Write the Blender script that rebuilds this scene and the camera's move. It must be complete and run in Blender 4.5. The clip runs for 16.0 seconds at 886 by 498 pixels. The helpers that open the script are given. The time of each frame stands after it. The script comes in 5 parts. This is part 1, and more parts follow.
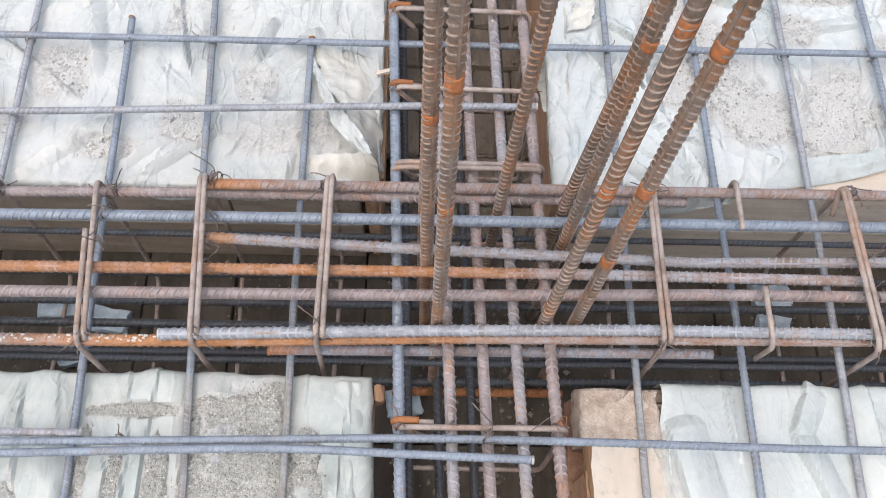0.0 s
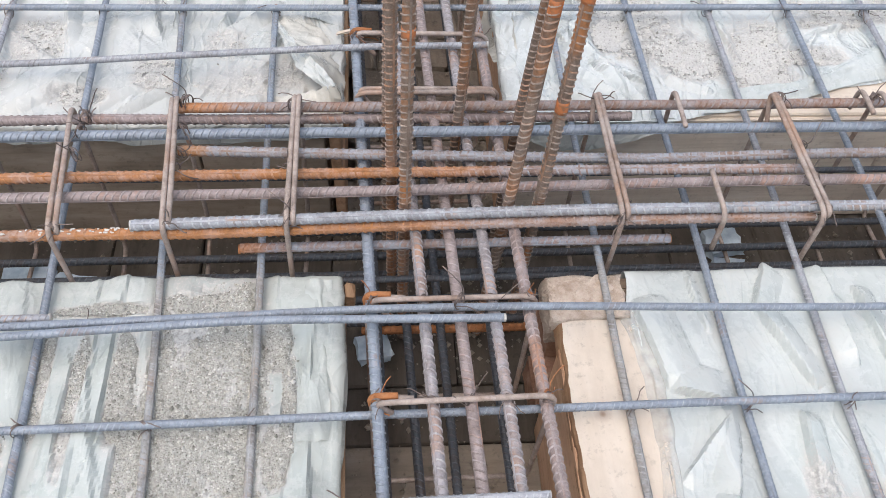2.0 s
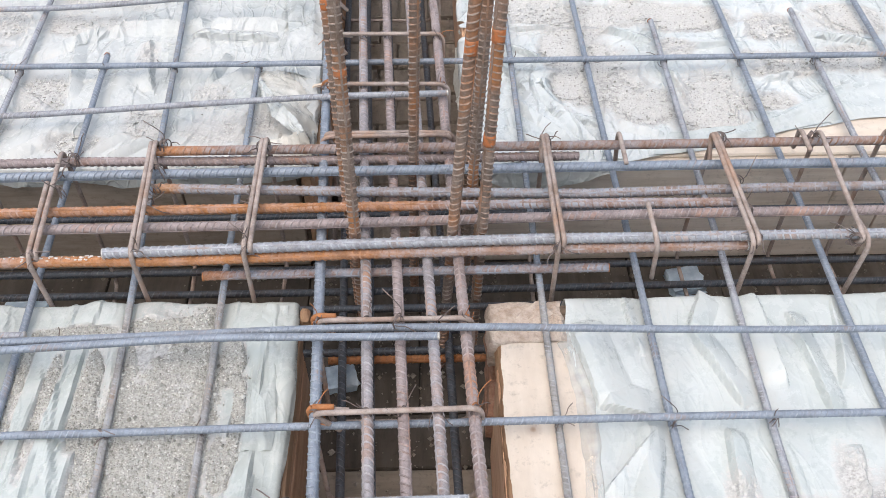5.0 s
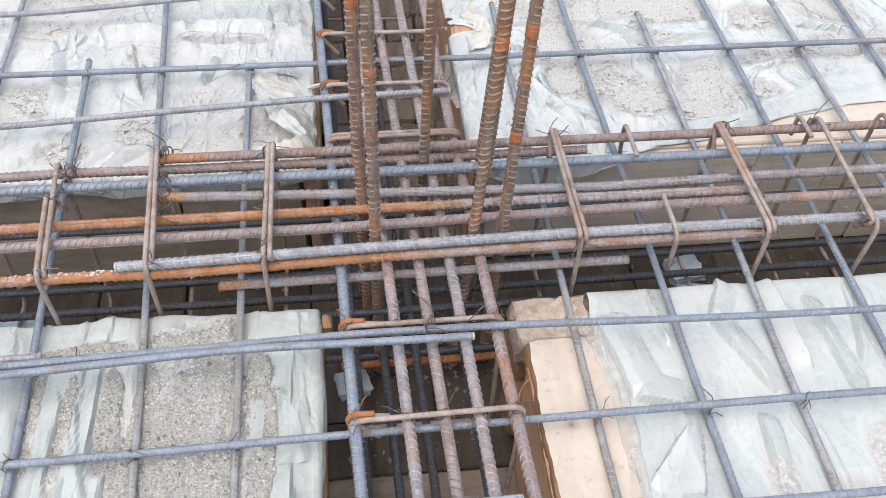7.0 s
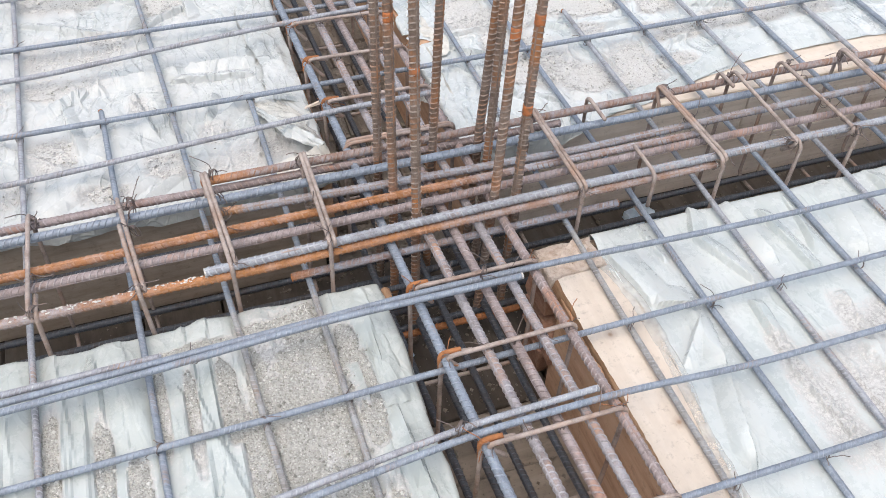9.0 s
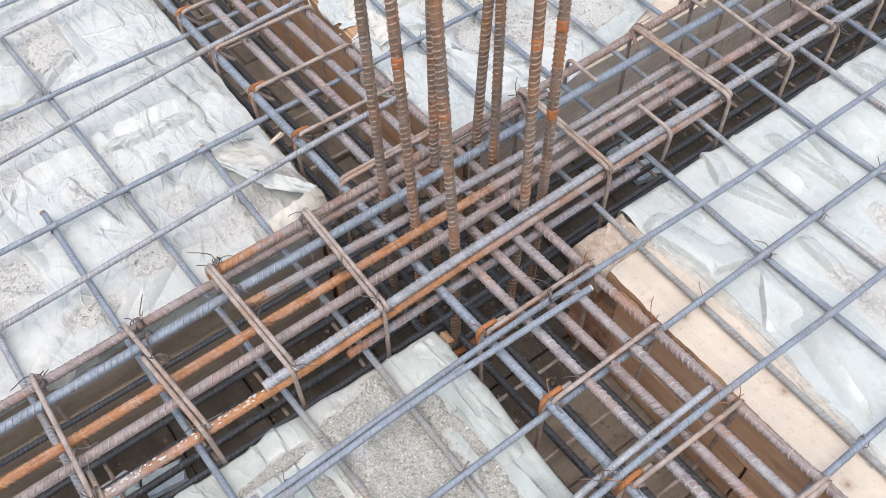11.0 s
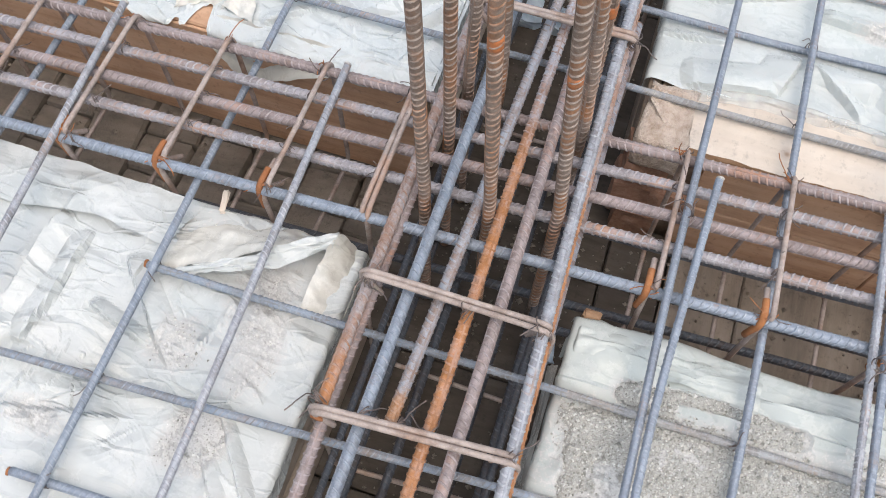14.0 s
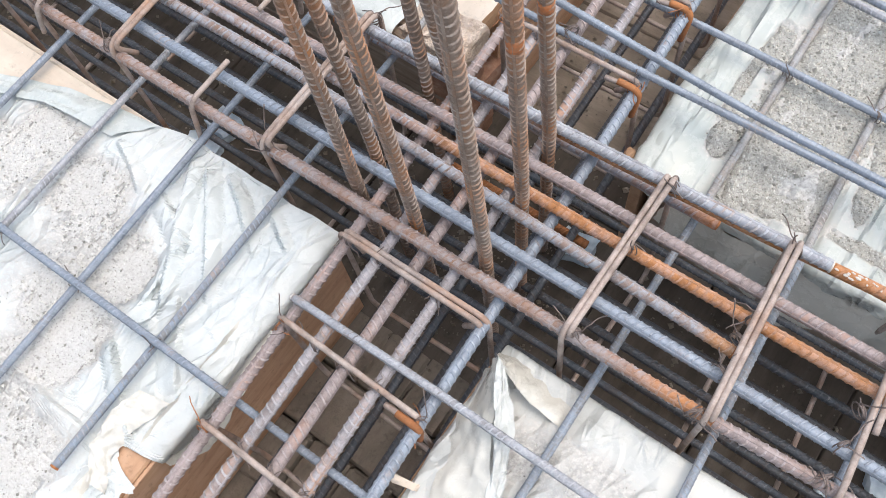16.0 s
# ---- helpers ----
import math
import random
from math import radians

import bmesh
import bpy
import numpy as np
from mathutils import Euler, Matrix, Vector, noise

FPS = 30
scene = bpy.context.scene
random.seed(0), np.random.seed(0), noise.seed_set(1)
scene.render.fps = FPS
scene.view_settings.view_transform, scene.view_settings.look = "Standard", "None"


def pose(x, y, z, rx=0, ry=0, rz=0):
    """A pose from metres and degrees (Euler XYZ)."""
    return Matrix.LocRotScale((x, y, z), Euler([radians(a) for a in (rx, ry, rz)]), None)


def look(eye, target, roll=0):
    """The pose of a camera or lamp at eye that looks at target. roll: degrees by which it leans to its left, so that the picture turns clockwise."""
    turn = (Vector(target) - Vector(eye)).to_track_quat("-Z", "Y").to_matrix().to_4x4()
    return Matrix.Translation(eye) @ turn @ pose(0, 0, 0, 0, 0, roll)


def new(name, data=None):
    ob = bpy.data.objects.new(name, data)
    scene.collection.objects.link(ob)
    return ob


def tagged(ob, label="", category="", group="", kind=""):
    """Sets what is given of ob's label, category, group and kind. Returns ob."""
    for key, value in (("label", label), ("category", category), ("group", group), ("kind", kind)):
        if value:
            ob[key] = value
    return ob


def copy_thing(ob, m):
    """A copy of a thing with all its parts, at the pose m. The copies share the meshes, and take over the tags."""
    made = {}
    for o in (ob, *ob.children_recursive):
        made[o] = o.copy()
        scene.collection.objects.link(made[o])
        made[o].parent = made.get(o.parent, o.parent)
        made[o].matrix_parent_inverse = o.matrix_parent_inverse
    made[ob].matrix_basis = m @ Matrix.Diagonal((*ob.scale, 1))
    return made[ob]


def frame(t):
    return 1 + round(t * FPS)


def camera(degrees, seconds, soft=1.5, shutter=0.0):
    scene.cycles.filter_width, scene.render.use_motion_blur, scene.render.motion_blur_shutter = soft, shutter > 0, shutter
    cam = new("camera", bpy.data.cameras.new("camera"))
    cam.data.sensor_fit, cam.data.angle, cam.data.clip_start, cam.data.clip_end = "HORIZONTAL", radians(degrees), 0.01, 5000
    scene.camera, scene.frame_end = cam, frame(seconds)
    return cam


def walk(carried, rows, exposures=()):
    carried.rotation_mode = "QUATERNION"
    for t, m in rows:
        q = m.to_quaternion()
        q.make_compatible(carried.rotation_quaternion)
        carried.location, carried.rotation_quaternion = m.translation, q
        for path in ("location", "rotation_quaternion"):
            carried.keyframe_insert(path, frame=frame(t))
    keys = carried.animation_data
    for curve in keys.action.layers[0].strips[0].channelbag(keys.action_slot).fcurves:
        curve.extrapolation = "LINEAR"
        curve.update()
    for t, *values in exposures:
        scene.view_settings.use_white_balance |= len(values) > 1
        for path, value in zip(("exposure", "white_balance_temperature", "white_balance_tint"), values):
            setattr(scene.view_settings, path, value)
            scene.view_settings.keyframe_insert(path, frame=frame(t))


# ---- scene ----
cam = camera(54.2, 16.0, soft=0.35, shutter=0.12)
PATH = [
    (0, (-0.02, -0.147, 1.248), (0.028, 0.67, -0.576), 4.1),
    (0.5, (0.001, -0.243, 1.186), (0.09, 0.832, -0.498), 2.5),
    (1, (0.059, -0.38, 1.129), (0.165, 0.748, -0.519), 3.5),
    (1.5, (0.033, -0.469, 1.093), (0.153, 0.648, -0.562), 5.0),
    (2, (-0.036, -0.542, 1.076), (0.112, 0.625, -0.541), 4.7),
    (2.5, (-0.043, -0.593, 1.075), (0.127, 0.664, -0.471), 4.1),
    (3, (0.028, -0.62, 1.095), (0.178, 0.68, -0.418), 2.9),
    (3.5, (0.126, -0.649, 1.104), (0.176, 0.67, -0.399), -0.4),
    (6, (0.103, -0.662, 1.107), (0.14, 0.636, -0.414), 0.3),
    (6.5, (0.058, -0.642, 1.102), (0.144, 0.657, -0.416), 1.4),
    (7, (-0.018, -0.64, 1.096), (0.168, 0.651, -0.42), 2.8),
    (7.5, (-0.075, -0.689, 1.123), (0.195, 0.585, -0.394), 0.4),
    (8, (-0.149, -0.85, 1.159), (0.205, 0.446, -0.322), -0.8),
    (8.5, (-0.23, -0.915, 1.19), (0.155, 0.393, -0.274), -0.3),
    (9, (-0.356, -0.832, 1.201), (0.127, 0.453, -0.254), 2.5),
    (9.5, (-0.477, -0.767, 1.225), (0.108, 0.483, -0.223), 2.6),
    (12, (-0.54, -0.222, 1.303), (0.102, 0.499, -0.449), -2.6),
    (12.5, (-0.603, -0.169, 1.279), (0.074, 0.488, -0.484), -0.8),
    (13, (-0.611, -0.038, 1.213), (0.13, 0.528, -0.556), 4.3),
    (13.5, (-0.587, 0.158, 1.151), (0.237, 0.467, -0.645), 6.7),
    (14, (-0.574, 0.269, 1.137), (0.232, 0.514, -0.677), 1.5),
    (14.5, (-0.564, 0.464, 1.114), (0.325, 0.303, -0.671), 7.9),
    (15, (-0.519, 0.594, 1.14), (0.323, 0.281, -0.647), -1.4),
    (15.5, (-0.38, 0.728, 1.072), (0.314, 0.241, -0.739), -8.4),
    (16, (-0.293, 0.809, 1.108), (0.275, 0.258, -0.729), -11.5),
]
EXPOSURES = [(0, 0.38, 6450, 10), (1, 0.36, 6450, 10), (2, 0.34, 6450, 10), (3, 0.4, 6450, 10), (9.5, 0.4, 6450, 10), (13, 0.36, 6450, 10), (14.5, 0.41, 6450, 9), (15.5, 0.53, 6480, 9), (16, 0.6, 6480, 9)]
walk(cam, [(t, look(eye, target, roll)) for t, eye, target, roll in PATH], EXPOSURES)

# ---- light ----
world = bpy.data.worlds.new("overcast_sky")
scene.world = world
world.use_nodes = True
wn = world.node_tree.nodes
sky = wn.new("ShaderNodeTexSky")
sky.sky_type = "NISHITA"
sky.sun_disc = False
sky.sun_elevation = radians(72)
sky.sun_rotation = radians(225)
sky.air_density, sky.dust_density, sky.ozone_density = 1.5, 4.2, 0.7
wn["Background"].inputs["Strength"].default_value = 0.15
world.node_tree.links.new(sky.outputs[0], wn["Background"].inputs[0])

sun = new("sun", bpy.data.lights.new("sun", "SUN"))
sun.data.energy = 1.5
sun.data.angle = radians(120)
sun.data.color = (1.0, 0.985, 0.97)
sun.matrix_world = look((-0.9, -0.9, 4.0), (0, 0, 0))

# ---- noise in numpy ----


def lattice(ix, iy, seed):
    n = (ix.astype(np.int64) * 374761393 + iy.astype(np.int64) * 668265263 + seed * 974634177) & 0xFFFFFFFF
    n = ((n ^ (n >> 13)) * 1274126177) & 0xFFFFFFFF
    return ((n ^ (n >> 16)) & 0xFFFF) / 65535.0


def vnoise(x, y, seed=0):
    fx, fy = np.floor(x), np.floor(y)
    u, v = x - fx, y - fy
    u, v = u * u * (3 - 2 * u), v * v * (3 - 2 * v)
    a, b = lattice(fx, fy, seed), lattice(fx + 1, fy, seed)
    c, d = lattice(fx, fy + 1, seed), lattice(fx + 1, fy + 1, seed)
    return (a * (1 - u) + b * u) * (1 - v) + (c * (1 - u) + d * u) * v


def fbm(x, y, octaves=4, seed=0):
    total, amp, f = 0.0, 0.5, 1.0
    for k in range(octaves):
        total = total + amp * (vnoise(x * f, y * f, seed + 17 * k) - 0.5) * 2
        amp, f = amp * 0.5, f * 2.03
    return total


TOP = -0.032                       # top of the formwork decks

# ---- materials ----


def shader(name, rough=0.6, metal=0.0):
    m = bpy.data.materials.new(name)
    m.use_nodes = True
    nt = m.node_tree
    b = nt.nodes["Principled BSDF"]
    b.inputs["Roughness"].default_value = rough
    b.inputs["Metallic"].default_value = metal
    co = nt.nodes.new("ShaderNodeTexCoord")
    return m, nt, b, co


def tex_noise(nt, co, scale, detail=4.0, rough=0.6, stretch=None, shift=None):
    n = nt.nodes.new("ShaderNodeTexNoise")
    n.inputs["Scale"].default_value = scale
    n.inputs["Detail"].default_value = detail
    n.inputs["Roughness"].default_value = rough
    src = co.outputs["Object"]
    if stretch or shift:
        mp = nt.nodes.new("ShaderNodeMapping")
        if stretch:
            mp.inputs["Scale"].default_value = stretch
        nt.links.new(src, mp.inputs["Vector"])
        if shift:
            info = nt.nodes.new("ShaderNodeObjectInfo")
            mul = nt.nodes.new("ShaderNodeMath")
            mul.operation = "MULTIPLY"
            mul.inputs[1].default_value = 37.0
            nt.links.new(info.outputs["Random"], mul.inputs[0])
            nt.links.new(mul.outputs[0], mp.inputs["Location"])
        src = mp.outputs["Vector"]
    nt.links.new(src, n.inputs["Vector"])
    return n


def ramp(nt, fac, stops):
    r = nt.nodes.new("ShaderNodeValToRGB")
    els = r.color_ramp.elements
    while len(els) < len(stops):
        els.new(0.5)
    for e, (p, c) in zip(els, stops):
        e.position, e.color = p, (*c, 1)
    nt.links.new(fac, r.inputs["Fac"])
    return r


def mix(nt, fac, a, b):
    m = nt.nodes.new("ShaderNodeMix")
    m.data_type = "RGBA"
    if isinstance(fac, float):
        m.inputs["Factor"].default_value = fac
    else:
        nt.links.new(fac, m.inputs["Factor"])
    for sock, v in ((m.inputs[6], a), (m.inputs[7], b)):
        if isinstance(v, tuple):
            sock.default_value = (*v, 1)
        else:
            nt.links.new(v, sock)
    return m.outputs[2]


def bump(nt, b, height, strength, dist):
    n = nt.nodes.new("ShaderNodeBump")
    n.inputs["Strength"].default_value = strength
    n.inputs["Distance"].default_value = dist
    nt.links.new(height, n.inputs["Height"])
    nt.links.new(n.outputs["Normal"], b.inputs["Normal"])


def steel(name, base, pale, rust, low, high, metal=0.25, rough=0.5, worn_glint=0.6, change=None, other=None, grime=0.75):
    """Hot-rolled bar: mill scale, rust where the noise passes low..high, and rib crests paled, wear and glints both put
    into the colour.
    change: (axis, place, width): beyond that place along the axis the bar turns to the colour other;
    a fourth value is a place below which it does the same."""
    m, nt, b, co = shader(name, rough, metal)
    grain = tex_noise(nt, co, 300, 4, 0.7, shift=True)
    mott = tex_noise(nt, co, 38, 6, 0.7, shift=True)
    patch = tex_noise(nt, co, 9, 6, 0.66, shift=True)
    if change:
        sep = nt.nodes.new("ShaderNodeSeparateXYZ")
        nt.links.new(co.outputs["Object"], sep.inputs[0])
        mp = nt.nodes.new("ShaderNodeMapRange")
        mp.inputs["From Min"].default_value = change[1] - change[2]
        mp.inputs["From Max"].default_value = change[1] + change[2]
        nt.links.new(sep.outputs["xyz".index(change[0])], mp.inputs["Value"])
        far = mp.outputs[0]
        if len(change) > 3:
            lo = nt.nodes.new("ShaderNodeMapRange")
            lo.inputs["From Min"].default_value = change[3] + change[2]
            lo.inputs["From Max"].default_value = change[3] - change[2]
            nt.links.new(sep.outputs["xyz".index(change[0])], lo.inputs["Value"])
            most = nt.nodes.new("ShaderNodeMath")
            most.operation = "MAXIMUM"
            nt.links.new(far, most.inputs[0])
            nt.links.new(lo.outputs[0], most.inputs[1])
            far = most.outputs[0]
        ad = nt.nodes.new("ShaderNodeMath")
        ad.operation = "ADD"
        nt.links.new(far, ad.inputs[0])
        nt.links.new(mott.outputs["Fac"], ad.inputs[1])
        sel = ramp(nt, ad.outputs[0], [(0.42, (0, 0, 0)), (0.95, (1, 1, 1))])
        ground = mix(nt, sel.outputs["Color"], base, other)
    else:
        ground = base
    dusty = tex_noise(nt, co, 70, 8, 0.8, shift=True)
    dark = mix(nt, ramp(nt, mott.outputs["Fac"], [(0.36, (0.6,) * 3), (0.56, (0, 0, 0))]).outputs["Color"], ground, tuple(c * 0.55 for c in base))
    dark = mix(nt, ramp(nt, dusty.outputs["Fac"], [(0.5, (0, 0, 0)), (0.75, (0.35,) * 3)]).outputs["Color"], dark, tuple(c * 0.92 for c in pale))
    body = mix(nt, ramp(nt, grain.outputs["Fac"], [(0.52, (0, 0, 0)), (0.8, (0.35,) * 3)]).outputs["Color"], dark, pale)
    cover = ramp(nt, patch.outputs["Fac"], [(low, (0, 0, 0)), (high, (1, 1, 1))])
    rusty = mix(nt, cover.outputs["Color"], body, rust)
    # rib crests mixed towards pale: glints along the ribs, with wear, set by colour
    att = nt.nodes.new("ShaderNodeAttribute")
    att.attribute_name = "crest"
    crest_mix = nt.nodes.new("ShaderNodeMath")
    crest_mix.operation = "MULTIPLY"
    nt.links.new(att.outputs["Fac"], crest_mix.inputs[0])
    nt.links.new(ramp(nt, mott.outputs["Fac"], [(0.35, (0.15 * worn_glint,) * 3), (0.65, (worn_glint,) * 3)]).outputs["Color"], crest_mix.inputs[1])
    worked = mix(nt, crest_mix.outputs[0], rusty, pale)
    soil = tex_noise(nt, co, 26, 9, 0.78, shift=True)
    stain = ramp(nt, soil.outputs["Fac"], [(0.47, (0, 0, 0)), (0.64, (grime,) * 3)])
    worked = mix(nt, stain.outputs["Color"], worked, tuple(0.3 * c + d for c, d in zip(base, (0.055, 0.032, 0.02))))
    nt.links.new(worked, b.inputs["Base Color"])
    b.inputs["Specular IOR Level"].default_value = 0.35
    rr = ramp(nt, cover.outputs["Color"], [(0, (rough,) * 3), (1, (0.9,) * 3)])
    nt.links.new(rr.outputs["Color"], b.inputs["Roughness"])
    bump(nt, b, dusty.outputs["Fac"], 0.35, 0.0012)
    return m


BLUE = steel("blue_grey_scale", (0.262, 0.298, 0.35), (0.57, 0.595, 0.63), (0.38, 0.25, 0.17), 0.60, 0.78, 0.25, 0.52, worn_glint=0.2, grime=0.4)
DUSTY = steel("dusty_grey_scale", (0.37, 0.36, 0.345), (0.58, 0.565, 0.54), (0.42, 0.29, 0.20), 0.55, 0.75, 0.15, 0.65, 0.2, ("y", 0.22, 0.03), (0.25, 0.295, 0.355))
GREY = steel("grey_scale", (0.37, 0.38, 0.41), (0.66, 0.66, 0.66), (0.45, 0.27, 0.16), 0.57, 0.74, 0.2, 0.55, worn_glint=0.22)
PLUM = steel("mauve_grey_scale", (0.34, 0.315, 0.325), (0.58, 0.56, 0.55), (0.40, 0.22, 0.13), 0.52, 0.72, 0.15, 0.58, worn_glint=0.4)
MAUVE = steel("mauve_rusted_steel", (0.325, 0.265, 0.255), (0.55, 0.495, 0.48), (0.42, 0.205, 0.11), 0.53, 0.74, 0.1, 0.6, 0.4)
WARM = (0.36, 0.325, 0.325)
ORANGE_D = steel("orange_bar_fading_to_grey", (0.46, 0.195, 0.07), (0.58, 0.36, 0.21), (0.33, 0.19, 0.13), 0.48, 0.72, 0.0, 0.75, 0.1, ("x", 0.20, 0.12), (0.35, 0.365, 0.40))
ORANGE_G = steel("orange_lap_fading_to_mauve", (0.48, 0.20, 0.065), (0.58, 0.36, 0.21), (0.33, 0.18, 0.12), 0.5, 0.74, 0.0, 0.8, 0.1, ("x", 0.14, 0.14, -0.64), WARM)
ORANGE = steel("orange_rusted_steel", (0.38, 0.15, 0.055), (0.50, 0.30, 0.18), (0.27, 0.10, 0.04), 0.45, 0.75, 0.0, 0.85, 0.3)
END_F = steel("mauve_bar_with_orange_end", (0.50, 0.21, 0.075), (0.50, 0.45, 0.41), (0.28, 0.14, 0.08), 0.5, 0.76, 0.05, 0.7, 0.15, ("x", -0.24, 0.08), (0.30, 0.27, 0.27))
END_C = steel("grey_bar_with_orange_end", (0.44, 0.22, 0.10), (0.50, 0.48, 0.47), (0.29, 0.19, 0.14), 0.58, 0.8, 0.1, 0.6, 0.15, ("x", -0.285, 0.03), (0.30, 0.315, 0.345))
END_I = steel("blue_bar_with_orange_end", (0.44, 0.19, 0.08), (0.46, 0.47, 0.48), (0.27, 0.17, 0.12), 0.58, 0.8, 0.1, 0.6, 0.15, ("x", -0.19, 0.03), (0.24, 0.26, 0.30))
BROWN = steel("brown_rusted_steel", (0.235, 0.175, 0.14), (0.58, 0.50, 0.44), (0.42, 0.175, 0.065), 0.47, 0.68, 0.12, 0.62, 0.55)
# far darker than the upper steels: shade down in the troughs put into the colour
DARK = steel("shaded_bottom_steel", (0.075, 0.085, 0.10), (0.2, 0.21, 0.23), (0.11, 0.07, 0.05), 0.6, 0.85, 0.2, 0.55)
TIE = steel("stirrup_brown_steel", (0.40, 0.325, 0.285), (0.60, 0.53, 0.48), (0.36, 0.20, 0.12), 0.50, 0.74, 0.05, 0.65)
WIRE_R, nt, b, co = shader("rusty_wire", 0.8)
n = tex_noise(nt, co, 80, 3)
nt.links.new(ramp(nt, n.outputs["Fac"], [(0.35, (0.20, 0.08, 0.035)), (0.65, (0.44, 0.18, 0.07))]).outputs["Color"], b.inputs["Base Color"])
CUT, nt, b, co = shader("pale_sawn_steel", 0.5, 0.3)
n = tex_noise(nt, co, 200, 3)
nt.links.new(ramp(nt, n.outputs["Fac"], [(0.35, (0.40, 0.37, 0.34)), (0.7, (0.62, 0.59, 0.55))]).outputs["Color"], b.inputs["Base Color"])
SPAT, nt, b, co = shader("cement_spatter", 0.9)
n = tex_noise(nt, co, 150, 3)
nt.links.new(ramp(nt, n.outputs["Fac"], [(0.35, (0.45, 0.42, 0.38)), (0.7, (0.68, 0.65, 0.60))]).outputs["Color"], b.inputs["Base Color"])
RUST_PATCH, nt, b, co = shader("orange_rust", 0.6)
n = tex_noise(nt, co, 120, 4)
nt.links.new(ramp(nt, n.outputs["Fac"], [(0.35, (0.26, 0.12, 0.06)), (0.62, (0.52, 0.165, 0.05))]).outputs["Color"], b.inputs["Base Color"])
WIRE, nt, b, co = shader("annealed_wire", 0.55, 0.3)
n = tex_noise(nt, co, 60, 3)
nt.links.new(ramp(nt, n.outputs["Fac"], [(0.35, (0.10, 0.08, 0.075)), (0.7, (0.26, 0.20, 0.17))]).outputs["Color"], b.inputs["Base Color"])


def film(name, col, tint, crumpled=1.0):
    """Polythene film. crumpled: how strongly it is crumpled, from 0, smooth, to 1."""
    m, nt, b, co = shader(name, 0.4)
    big = tex_noise(nt, co, 5, 4, 0.6)
    fine = tex_noise(nt, co, 28, 3, 0.55)
    dust = tex_noise(nt, co, 13, 10, 0.8)
    speck = tex_noise(nt, co, 330, 2, 0.6)
    base = mix(nt, ramp(nt, big.outputs["Fac"], [(0.35, (0, 0, 0)), (0.68, (1, 1, 1))]).outputs["Color"], col, tint)
    att = nt.nodes.new("ShaderNodeAttribute")
    att.attribute_name = "spill"
    fleck = tex_noise(nt, co, 170, 3, 0.7)
    pile = nt.nodes.new("ShaderNodeMath")
    pile.operation = "MULTIPLY_ADD"
    pile.inputs[1].default_value = 0.42
    nt.links.new(att.outputs["Fac"], pile.inputs[0])
    nt.links.new(fleck.outputs["Fac"], pile.inputs[2])
    half = nt.nodes.new("ShaderNodeMath")
    half.operation = "MULTIPLY_ADD"
    half.inputs[1].default_value = 0.3
    nt.links.new(att.outputs["Fac"], half.inputs[0])
    nt.links.new(dust.outputs["Fac"], half.inputs[2])
    cover = ramp(nt, half.outputs[0], [(0.50, (0, 0, 0)), (0.85, (0.55,) * 3)])
    out = mix(nt, cover.outputs["Color"], base, (0.53, 0.51, 0.48))
    sand = ramp(nt, fleck.outputs["Fac"], [(0.34, (0.20, 0.185, 0.165)), (0.46, (0.42, 0.405, 0.38)), (0.62, (0.55, 0.535, 0.505))])
    out = mix(nt, ramp(nt, pile.outputs[0], [(0.66, (0, 0, 0)), (0.82, (0.9,) * 3)]).outputs["Color"], out, sand.outputs["Color"])
    out = mix(nt, ramp(nt, speck.outputs["Fac"], [(0.71, (0, 0, 0)), (0.80, (0.3,) * 3)]).outputs["Color"], out, (0.33, 0.31, 0.28))
    nt.links.new(out, b.inputs["Base Color"])
    rr = ramp(nt, cover.outputs["Color"], [(0, (0.26,) * 3), (0.6, (0.75,) * 3)])
    nt.links.new(rr.outputs["Color"], b.inputs["Roughness"])
    grain = mix(nt, ramp(nt, pile.outputs[0], [(0.66, (0, 0, 0)), (0.82, (0.6,) * 3)]).outputs["Color"], fine.outputs["Fac"], fleck.outputs["Fac"])
    bump(nt, b, grain, 0.35, 0.004)
    # crumple: flat facets at three sizes, each tilted its own way, stronger in places
    warp = tex_noise(nt, co, 6, 2, 0.5)
    shift = nt.nodes.new("ShaderNodeVectorMath")
    shift.operation = "MULTIPLY_ADD"
    shift.inputs[1].default_value = (0.09, 0.09, 0.0)
    nt.links.new(warp.outputs["Color"], shift.inputs[0])
    nt.links.new(co.outputs["Object"], shift.inputs[2])
    normal = [n for n in nt.nodes if n.bl_idname == "ShaderNodeBump"][0].outputs["Normal"]
    for k, (scale, tilt, turn, long) in enumerate(((8.0, 0.5, 0.5, 2.4), (19.0, 0.45 * crumpled, -0.4, 3.0), (47.0, 0.3 * crumpled, 0.2, 2.0))):
        mp = nt.nodes.new("ShaderNodeMapping")
        mp.inputs["Scale"].default_value = (long ** 0.5, long ** -0.5, 1.0)
        mp.inputs["Rotation"].default_value = (0, 0, turn)
        nt.links.new(shift.outputs[0], mp.inputs["Vector"])
        cell = nt.nodes.new("ShaderNodeTexVoronoi")
        cell.feature = "SMOOTH_F1"
        cell.inputs["Smoothness"].default_value = 0.22
        cell.inputs["Scale"].default_value = scale
        nt.links.new(mp.outputs[0], cell.inputs["Vector"])
        gate = tex_noise(nt, co, 3.0 + 2.5 * k, 2, 0.5)
        amount = ramp(nt, gate.outputs["Fac"], [(0.40, (0.15 * tilt,) * 3), (0.60, (tilt,) * 3)])
        lean = nt.nodes.new("ShaderNodeVectorMath")
        lean.operation = "SUBTRACT"
        lean.inputs[1].default_value = (0.5, 0.5, 0.5)
